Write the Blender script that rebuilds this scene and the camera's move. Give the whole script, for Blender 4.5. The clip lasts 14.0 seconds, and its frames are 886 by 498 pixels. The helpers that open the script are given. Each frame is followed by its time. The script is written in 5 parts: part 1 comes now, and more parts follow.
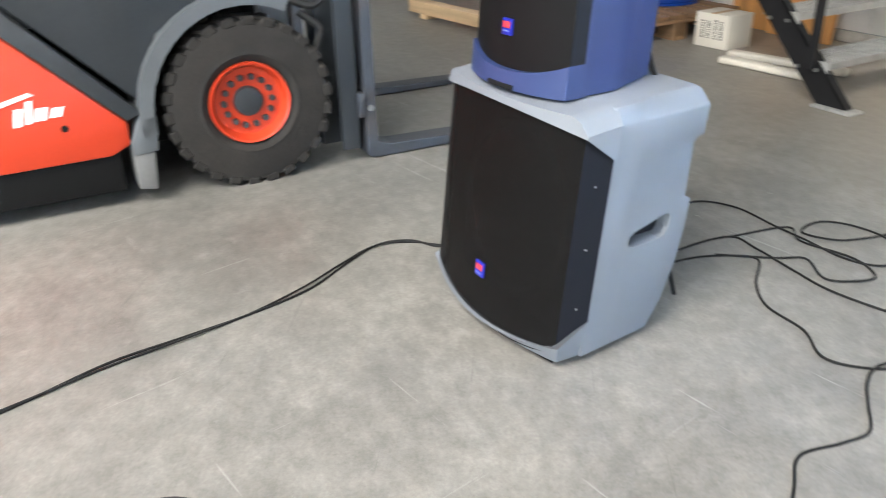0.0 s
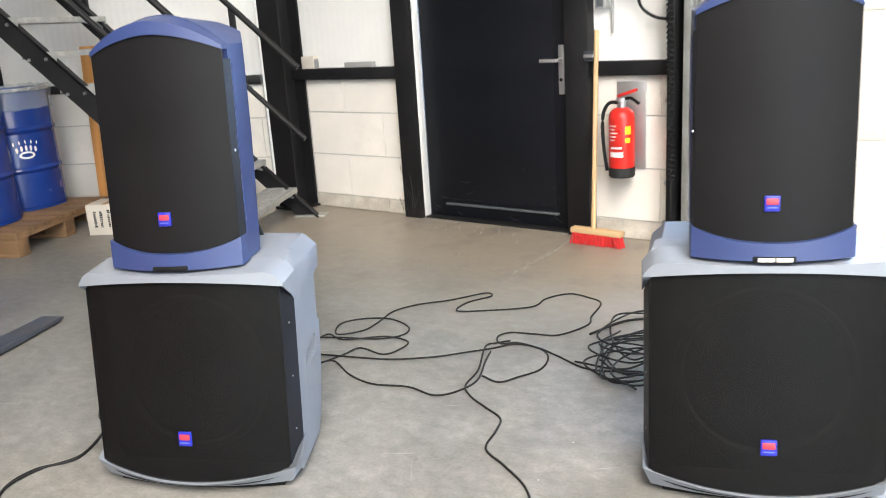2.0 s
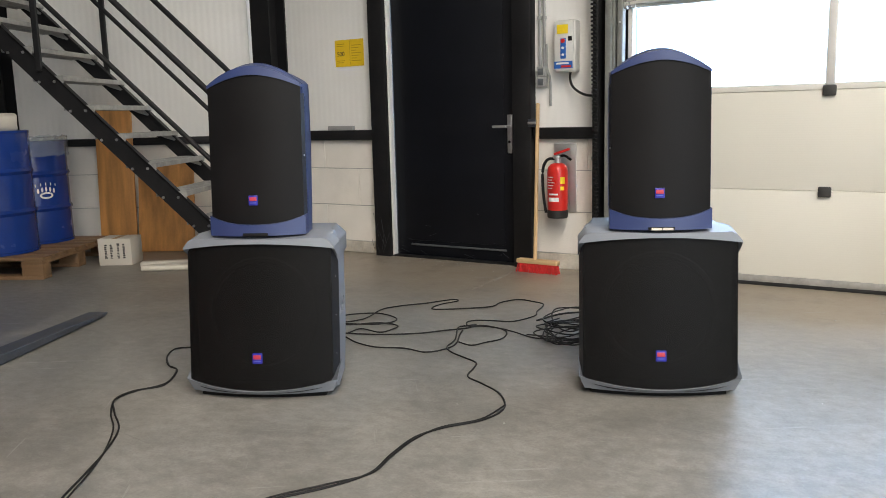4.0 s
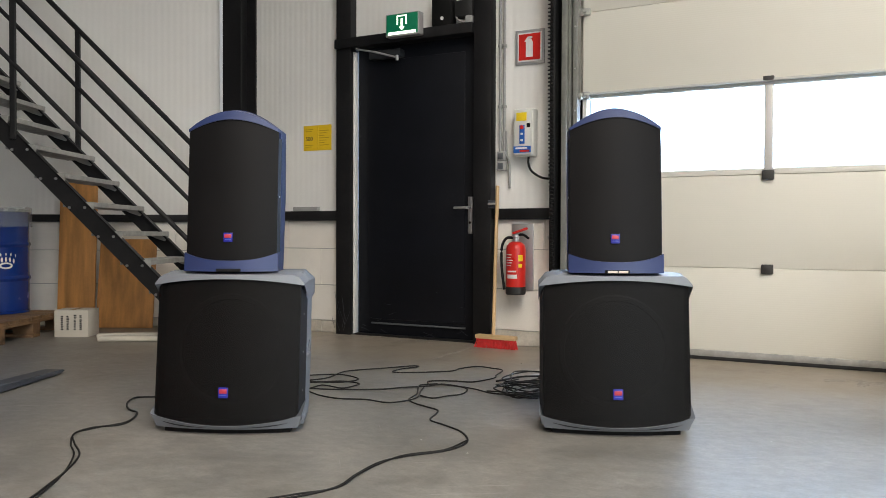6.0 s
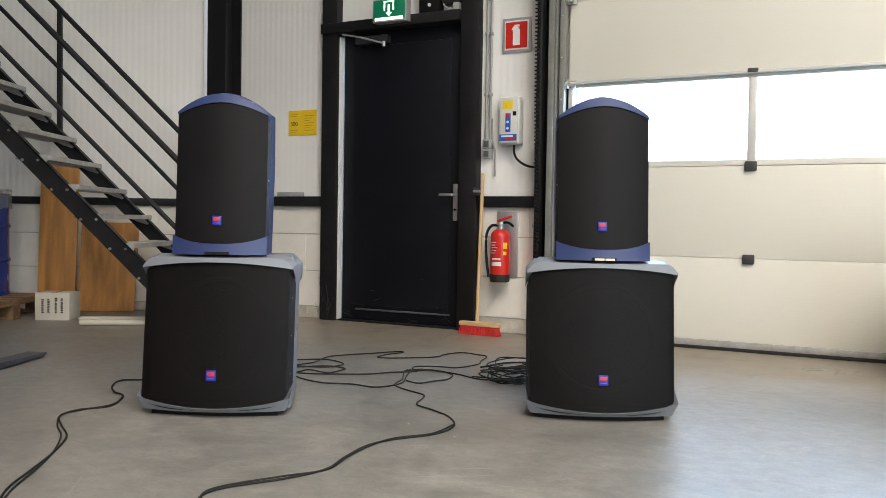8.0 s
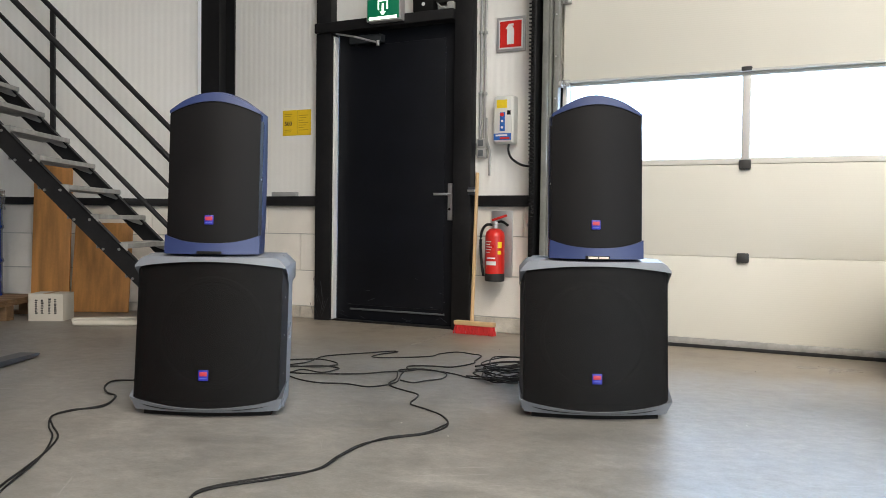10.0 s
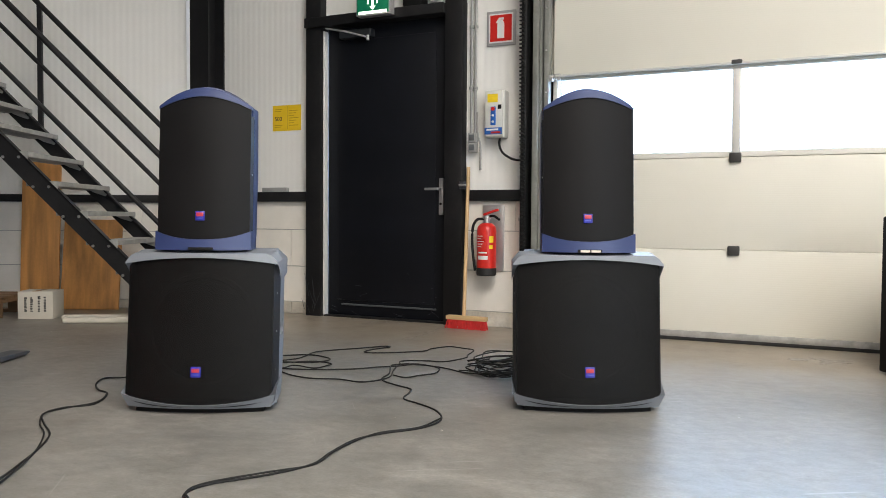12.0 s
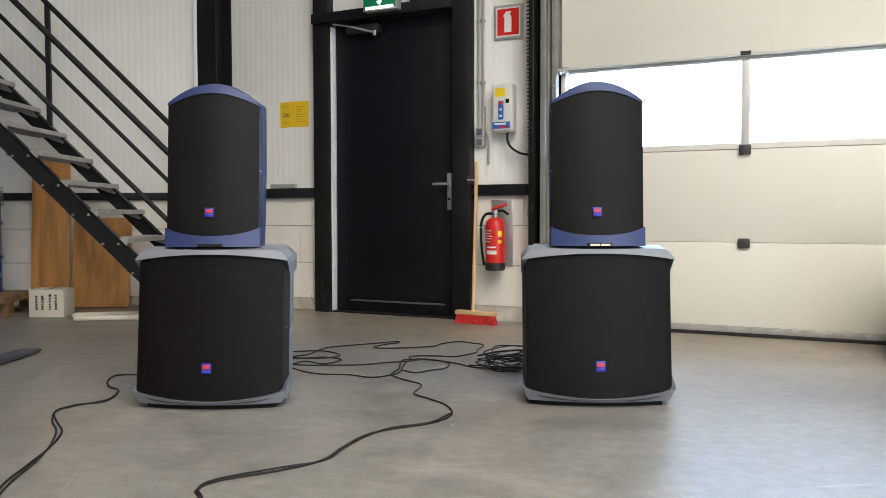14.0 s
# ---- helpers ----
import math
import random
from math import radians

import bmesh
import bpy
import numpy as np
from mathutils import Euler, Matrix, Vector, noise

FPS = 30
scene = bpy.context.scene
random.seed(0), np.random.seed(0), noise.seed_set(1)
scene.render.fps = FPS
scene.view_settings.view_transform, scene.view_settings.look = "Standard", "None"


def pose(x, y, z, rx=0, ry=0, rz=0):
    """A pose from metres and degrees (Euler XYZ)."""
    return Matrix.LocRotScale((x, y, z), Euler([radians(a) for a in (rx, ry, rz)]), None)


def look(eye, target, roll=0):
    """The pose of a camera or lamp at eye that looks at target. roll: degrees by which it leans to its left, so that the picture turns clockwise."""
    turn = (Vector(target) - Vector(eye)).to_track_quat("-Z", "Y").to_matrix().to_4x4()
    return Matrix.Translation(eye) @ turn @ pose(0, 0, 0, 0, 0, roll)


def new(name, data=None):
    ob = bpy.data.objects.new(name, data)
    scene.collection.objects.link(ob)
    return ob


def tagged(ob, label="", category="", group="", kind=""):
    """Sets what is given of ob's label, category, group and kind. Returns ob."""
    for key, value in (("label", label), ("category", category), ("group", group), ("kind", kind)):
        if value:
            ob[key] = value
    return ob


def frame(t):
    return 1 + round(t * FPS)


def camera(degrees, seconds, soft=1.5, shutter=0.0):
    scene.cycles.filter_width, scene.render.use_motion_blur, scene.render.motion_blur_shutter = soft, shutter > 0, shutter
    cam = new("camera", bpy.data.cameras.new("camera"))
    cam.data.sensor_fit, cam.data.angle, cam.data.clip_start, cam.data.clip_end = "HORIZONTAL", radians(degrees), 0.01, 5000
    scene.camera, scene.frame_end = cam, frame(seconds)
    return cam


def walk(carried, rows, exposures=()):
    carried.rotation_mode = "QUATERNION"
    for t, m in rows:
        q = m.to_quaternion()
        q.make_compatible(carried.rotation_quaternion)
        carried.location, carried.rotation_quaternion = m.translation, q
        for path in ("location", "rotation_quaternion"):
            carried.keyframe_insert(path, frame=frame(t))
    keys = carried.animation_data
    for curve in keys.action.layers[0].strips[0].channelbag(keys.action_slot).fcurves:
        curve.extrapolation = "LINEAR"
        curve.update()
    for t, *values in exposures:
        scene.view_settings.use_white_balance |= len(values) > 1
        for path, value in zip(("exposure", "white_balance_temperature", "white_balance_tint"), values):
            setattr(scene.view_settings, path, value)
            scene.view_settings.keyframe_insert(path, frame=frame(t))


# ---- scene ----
cam = camera(56.6, 14.0, soft=0.8, shutter=0.27)
PATH = [
    (0, (3.059, -2.903, 1.062), (1.263, -2.824, 0.186), -1.40),
    (0.2, (3.073, -3.003, 1.070), (1.309, -2.680, 0.183), -1.98),
    (0.5, (3.029, -3.120, 1.047), (1.341, -2.519, 0.160), -2.80),
    (0.8, (2.964, -3.266, 1.051), (1.375, -2.417, 0.181), -3.54),
    (1, (2.940, -3.352, 1.078), (1.431, -2.330, 0.255), -1.90),
    (1.2, (2.927, -3.455, 1.081), (1.473, -2.299, 0.337), -2.34),
    (1.5, (2.925, -3.611, 1.111), (1.573, -2.306, 0.425), -4.10),
    (1.8, (2.944, -3.760, 1.145), (1.731, -2.290, 0.538), -3.30),
    (2, (3.016, -3.854, 1.147), (1.857, -2.315, 0.611), -3.70),
    (2.2, (3.088, -3.961, 1.150), (1.942, -2.391, 0.677), -2.70),
    (4.3, (3.386, -4.886, 0.921), (2.376, -3.180, 0.662), -1.70),
    (4.5, (3.382, -4.914, 0.840), (2.377, -3.195, 0.653), -1.70),
    (5, (3.396, -4.957, 0.754), (2.416, -3.215, 0.674), 0.60),
    (5.5, (3.419, -4.975, 0.735), (2.448, -3.227, 0.697), 0.40),
    (6, (3.414, -4.981, 0.728), (2.469, -3.219, 0.693), 0.20),
    (6.5, (3.399, -4.988, 0.722), (2.472, -3.218, 0.649), 0.10),
    (7, (3.398, -4.995, 0.719), (2.491, -3.214, 0.637), 0.60),
    (7.5, (3.399, -5.006, 0.715), (2.500, -3.221, 0.645), 0.90),
    (8, (3.392, -5.013, 0.719), (2.492, -3.229, 0.656), 0.90),
    (10.5, (3.400, -4.998, 0.712), (2.514, -3.206, 0.650), 0.60),
    (11, (3.398, -4.998, 0.713), (2.525, -3.200, 0.648), 0.50),
    (11.5, (3.397, -4.999, 0.712), (2.526, -3.199, 0.647), 0.50),
    (12, (3.392, -4.999, 0.711), (2.520, -3.201, 0.637), 0.40),
    (12.5, (3.394, -5.000, 0.710), (2.526, -3.200, 0.632), 0.30),
    (13, (3.392, -4.997, 0.710), (2.517, -3.201, 0.626), 0.30),
    (13.5, (3.392, -4.999, 0.708), (2.504, -3.209, 0.625), 0.10),
    (14, (3.387, -4.996, 0.708), (2.497, -3.207, 0.623), -0.10),
]
EXPOSURES = [(0.0, 1.44, 6200, 9), (1.0, 1.80, 6200, 9), (1.6, 1.73, 6350, 10), (2.2, 1.38, 6400, 11), (3.2, 0.76, 6600, 11),
             (4.3, 0.33, 6650, 11), (6.0, 0.26, 6650, 11), (7.0, 0.33, 6650, 11), (8.2, 0.43, 6600, 11), (14.0, 0.44, 6550, 11)]
walk(cam, [(t, look(eye, target, roll)) for t, eye, target, roll in PATH], EXPOSURES)

# ---- world and light ----
world = bpy.data.worlds.new("sky_world")
scene.world = world
world.use_nodes = True
wn = world.node_tree.nodes
sky = wn.new("ShaderNodeTexSky")
sky.sky_type, sky.sun_disc = "NISHITA", False
sky.sun_elevation, sky.sun_rotation = radians(40), radians(20)
wn["Background"].inputs["Strength"].default_value = 0.12
world.node_tree.links.new(sky.outputs["Color"], wn["Background"].inputs["Color"])


def sun_lamp():
    d = bpy.data.lights.new("sun", "SUN")
    d.energy, d.angle, d.color = 1.2, radians(10), (1.0, 0.96, 0.9)
    o = new("sun", d)
    o.matrix_world = look((-4, 12, 12), (0, 0, 0))


# Unseen area lamp, assumed overhead to supply the hall's general light
def assumed_overhead_lamp(x, y, w, l, power):
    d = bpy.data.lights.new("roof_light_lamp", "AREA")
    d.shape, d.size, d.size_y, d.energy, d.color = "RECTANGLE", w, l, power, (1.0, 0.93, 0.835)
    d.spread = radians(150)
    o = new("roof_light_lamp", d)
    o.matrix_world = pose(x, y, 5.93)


sun_lamp()
# guessed lamp places, set for overall brightness
OVERHEAD_LAMPS = [(4.3, -7.1), (6.2, -7.1)]
for rx_, ry_ in OVERHEAD_LAMPS:
    assumed_overhead_lamp(rx_, ry_, 1.2, 7.0, 385)


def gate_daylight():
    """Area lamp added as assumed daylight from an unseen east opening behind the camera."""
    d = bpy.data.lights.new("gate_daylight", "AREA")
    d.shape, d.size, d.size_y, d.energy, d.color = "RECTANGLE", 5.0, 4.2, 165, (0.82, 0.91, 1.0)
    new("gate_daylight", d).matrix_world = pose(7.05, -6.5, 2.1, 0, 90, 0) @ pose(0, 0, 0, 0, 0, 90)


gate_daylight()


# ---- materials ----
def mat(name, col, rough=0.5, metal=0.0, var=0.12, scale=6.0, bump=0.08, bscale=90.0, dirt=0.0, dcol=None, spec=0.5):
    """A painted, moulded or sawn surface: two scales of tone, uneven gloss and fine relief."""
    m = bpy.data.materials.new(name)
    m.use_nodes = True
    t = m.node_tree
    n, l = t.nodes, t.links
    b = n["Principled BSDF"]
    co = n.new("ShaderNodeTexCoord")
    n1, n2 = n.new("ShaderNodeTexNoise"), n.new("ShaderNodeTexNoise")
    n1.inputs["Scale"].default_value, n1.inputs["Detail"].default_value = scale, 6
    n2.inputs["Scale"].default_value, n2.inputs["Detail"].default_value = bscale, 3
    add = n.new("ShaderNodeMath")
    add.operation = "MULTIPLY_ADD"
    add.inputs[1].default_value = 0.35
    ramp = n.new("ShaderNodeValToRGB")
    lo, hi = [c * (1 - var) for c in col], [min(1, c * (1 + var)) for c in col]
    ramp.color_ramp.elements[0].position, ramp.color_ramp.elements[0].color = 0.42, (*lo, 1)
    ramp.color_ramp.elements[1].position, ramp.color_ramp.elements[1].color = 0.92, (*hi, 1)
    l.new(co.outputs["Object"], n1.inputs["Vector"])
    l.new(co.outputs["Object"], n2.inputs["Vector"])
    l.new(n2.outputs["Fac"], add.inputs[0])
    l.new(n1.outputs["Fac"], add.inputs[2])
    l.new(add.outputs[0], ramp.inputs[0])
    out = ramp.outputs["Color"]
    if dirt > 0:
        n3 = n.new("ShaderNodeTexNoise")
        n3.inputs["Scale"].default_value, n3.inputs["Detail"].default_value, n3.inputs["Roughness"].default_value = scale * 0.7, 9, 0.7
        l.new(co.outputs["Object"], n3.inputs["Vector"])
        dr = n.new("ShaderNodeValToRGB")
        dr.color_ramp.elements[0].position, dr.color_ramp.elements[1].position = 0.5, 0.72
        dr.color_ramp.elements[1].color = (dirt, dirt, dirt, 1)
        l.new(n3.outputs["Fac"], dr.inputs[0])
        mx = n.new("ShaderNodeMixRGB")
        mx.inputs[2].default_value = (*(dcol or [c * 0.4 for c in col]), 1)
        l.new(dr.outputs["Color"], mx.inputs[0])
        l.new(out, mx.inputs[1])
        out = mx.outputs[0]
    l.new(out, b.inputs["Base Color"])
    mr = n.new("ShaderNodeMapRange")
    mr.inputs[3].default_value, mr.inputs[4].default_value = max(0.02, rough - 0.08), min(1, rough + 0.1)
    l.new(n1.outputs["Fac"], mr.inputs[0])
    l.new(mr.outputs[0], b.inputs["Roughness"])
    b.inputs["Metallic"].default_value = metal
    b.inputs["Specular IOR Level"].default_value = spec
    if bump > 0:
        bp = n.new("ShaderNodeBump")
        bp.inputs["Strength"].default_value, bp.inputs["Distance"].default_value = bump, 0.004
        l.new(n2.outputs["Fac"], bp.inputs["Height"])
        l.new(bp.outputs["Normal"], b.inputs["Normal"])
    return m


def ribbed(m, direction, period, depth):
    """Adds straight ribs of a sheet-metal panel to a material's relief."""
    n, l = m.node_tree.nodes, m.node_tree.links
    co = next(k for k in n if k.type == "TEX_COORD")
    w = n.new("ShaderNodeTexWave")
    w.bands_direction = direction
    w.inputs["Scale"].default_value = 0.31416 / period
    w.inputs["Distortion"].default_value = 0.0
    l.new(co.outputs["Object"], w.inputs["Vector"])
    bp = n.new("ShaderNodeBump")
    bp.inputs["Strength"].default_value, bp.inputs["Distance"].default_value = 0.6, depth
    l.new(w.outputs["Fac"], bp.inputs["Height"])
    old = n["Principled BSDF"].inputs["Normal"]
    if old.is_linked:
        l.new(old.links[0].from_socket, bp.inputs["Normal"])
    l.new(bp.outputs["Normal"], old)
    return m


def concrete_floor():
    m = bpy.data.materials.new("power_floated_concrete")
    m.use_nodes = True
    n, l = m.node_tree.nodes, m.node_tree.links
    b = n["Principled BSDF"]
    co = n.new("ShaderNodeTexCoord")

    def nz(scale, detail, rough, lo, hi, c0, c1):
        t = n.new("ShaderNodeTexNoise")
        t.inputs["Scale"].default_value, t.inputs["Detail"].default_value, t.inputs["Roughness"].default_value = scale, detail, rough
        l.new(co.outputs["Object"], t.inputs["Vector"])
        r = n.new("ShaderNodeValToRGB")
        r.color_ramp.elements[0].position, r.color_ramp.elements[1].position = lo, hi
        r.color_ramp.elements[0].color, r.color_ramp.elements[1].color = (*c0, 1), (*c1, 1)
        l.new(t.outputs["Fac"], r.inputs[0])
        return t, r

    big, cbig = nz(0.9, 8, 0.62, 0.32, 0.7, (0.158, 0.152, 0.138), (0.228, 0.220, 0.204))
    mid, cmid = nz(4.6, 9, 0.68, 0.3, 0.72, (0.73, 0.735, 0.73), (1.18, 1.175, 1.165))
    fin, cfin = nz(95, 5, 0.7, 0.3, 0.72, (0.82, 0.82, 0.82), (1.12, 1.12, 1.12))
    spot, cspot = nz(2.4, 10, 0.70, 0.53, 0.70, (0, 0, 0), (0.55, 0.55, 0.55))
    pale, cpale = nz(8.5, 12, 0.78, 0.585, 0.665, (0, 0, 0), (0.42, 0.42, 0.42))

    def mix(kind, fac, a, c):
        x = n.new("ShaderNodeMixRGB")
        x.blend_type = kind
        if isinstance(fac, float):
            x.inputs[0].default_value = fac
        else:
            l.new(fac, x.inputs[0])
        l.new(a, x.inputs[1])
        if isinstance(c, tuple):
            x.inputs[2].default_value = c
        else:
            l.new(c, x.inputs[2])
        return x.outputs[0]

    c = mix("MULTIPLY", 1.0, cbig.outputs[0], cmid.outputs[0])
    c = mix("MULTIPLY", 1.0, c, cfin.outputs[0])
    mp = n.new("ShaderNodeMapping")
    mp.inputs["Scale"].default_value, mp.inputs["Rotation"].default_value = (1.0, 1.35, 1.0), (0, 0, radians(-27))
    l.new(co.outputs["Object"], mp.inputs["Vector"])
    streak, cstreak = nz(17.0, 6, 0.62, 0.36, 0.66, (0.84, 0.84, 0.835), (1.12, 1.12, 1.12))
    l.new(mp.outputs[0], streak.inputs["Vector"])
    c = mix("MULTIPLY", 1.0, c, cstreak.outputs[0])
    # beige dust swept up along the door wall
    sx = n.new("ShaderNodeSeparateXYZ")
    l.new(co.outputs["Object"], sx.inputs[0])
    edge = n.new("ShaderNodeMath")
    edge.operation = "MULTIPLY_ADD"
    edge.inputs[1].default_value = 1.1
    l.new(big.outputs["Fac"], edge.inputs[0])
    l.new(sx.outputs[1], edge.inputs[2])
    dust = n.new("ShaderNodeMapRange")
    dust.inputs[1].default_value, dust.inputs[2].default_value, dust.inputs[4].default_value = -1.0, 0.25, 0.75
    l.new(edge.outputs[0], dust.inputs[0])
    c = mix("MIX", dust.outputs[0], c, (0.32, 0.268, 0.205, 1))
    c = mix("MIX", cspot.outputs[0], c, (0.115, 0.110, 0.098, 1))
    c = mix("MIX", cpale.outputs[0], c, (0.29, 0.283, 0.268, 1))
    # drag marks in three directions, pale and dark, and gritty mottling
    for turn, long, lo, fac, col in ((-34, 1.1, 0.66, 0.40, (0.33, 0.325, 0.31, 1)), (52, 0.8, 0.675, 0.34, (0.32, 0.315, 0.30, 1)), (8, 0.9, 0.665, 0.45, (0.10, 0.097, 0.09, 1))):
        rot, squash = n.new("ShaderNodeMapping"), n.new("ShaderNodeMapping")
        rot.inputs["Rotation"].default_value = (0, 0, radians(turn))
        squash.inputs["Scale"].default_value = (long, 26.0, 1.0)
        l.new(co.outputs["Object"], rot.inputs["Vector"])
        l.new(rot.outputs[0], squash.inputs["Vector"])
        mark, cmark = nz(1.6, 5, 0.6, lo, lo + 0.03, (0, 0, 0), (fac, fac, fac))
        l.new(squash.outputs[0], mark.inputs["Vector"])
        c = mix("MIX", cmark.outputs[0], c, col)
    grit, cgrit = nz(34.0, 7, 0.72, 0.58, 0.70, (0, 0, 0), (0.5, 0.5, 0.5))
    c = mix("MIX", cgrit.outputs[0], c, (0.125, 0.12, 0.11, 1))
    l.new(c, b.inputs["Base Color"])
    b.inputs["Specular IOR Level"].default_value = 0.36
    mr = n.new("ShaderNodeMapRange")
    mr.inputs[3].default_value, mr.inputs[4].default_value = 0.28, 0.50
    mr.inputs[1].default_value, mr.inputs[2].default_value = 0.2, 0.8
    l.new(mid.outputs["Fac"], mr.inputs[0])
    l.new(mr.outputs[0], b.inputs["Roughness"])
    bp = n.new("ShaderNodeBump")
    bp.inputs["Strength"].default_value, bp.inputs["Distance"].default_value = 0.14, 0.003
    l.new(fin.outputs["Fac"], bp.inputs["Height"])
    l.new(bp.outputs["Normal"], b.inputs["Normal"])
    return m


def wood_mat(name, col, axis=2, rough=0.6, contrast=0.3):
    """Sawn wood: grain drawn out along one axis of the piece."""
    m = mat(name, col, rough, 0, contrast, 3.0, 0.15, 60)
    next(k for k in m.node_tree.nodes if k.type == "MATH").inputs[1].default_value = 0.12
    ramp = next(k for k in m.node_tree.nodes if k.type == "VALTORGB").color_ramp
    ramp.elements[0].position, ramp.elements[1].position = 0.36, 0.72
    n, l = m.node_tree.nodes, m.node_tree.links
    co = next(k for k in n if k.type == "TEX_COORD")
    mp = n.new("ShaderNodeMapping")
    s = [5.0, 5.0, 5.0]
    s[axis] = 0.35
    mp.inputs["Scale"].default_value = s
    l.new(co.outputs["Object"], mp.inputs["Vector"])
    inf = n.new("ShaderNodeObjectInfo")
    ad = n.new("ShaderNodeVectorMath")
    l.new(mp.outputs[0], ad.inputs[0])
    l.new(inf.outputs["Random"], ad.inputs[1])
    for k in list(n):
        if k.type == "TEX_NOISE" and k.inputs["Scale"].default_value < 10:
            l.new(ad.outputs[0], k.inputs["Vector"])
    return m


def glow(name, col, strength):
    m = bpy.data.materials.new(name)
    m.use_nodes = True
    b = m.node_tree.nodes["Principled BSDF"]
    b.inputs["Base Color"].default_value = (*col, 1)
    b.inputs["Emission Color"].default_value = (*col, 1)
    b.inputs["Emission Strength"].default_value = strength
    return m


def see_through(name, col, solid, rough, spec=0.22):
    """Thin clear sheet or perforated metal: part open, part surface."""
    m = mat(name, col, rough, 0, 0.2, 4, 0.05, 200, spec=spec)
    n, l = m.node_tree.nodes, m.node_tree.links
    tr, mx = n.new("ShaderNodeBsdfTransparent"), n.new("ShaderNodeMixShader")
    mx.inputs[0].default_value = solid
    out = n["Material Output"]
    l.new(tr.outputs[0], mx.inputs[1])
    l.new(n["Principled BSDF"].outputs[0], mx.inputs[2])
    l.new(mx.outputs[0], out.inputs["Surface"])
    return m


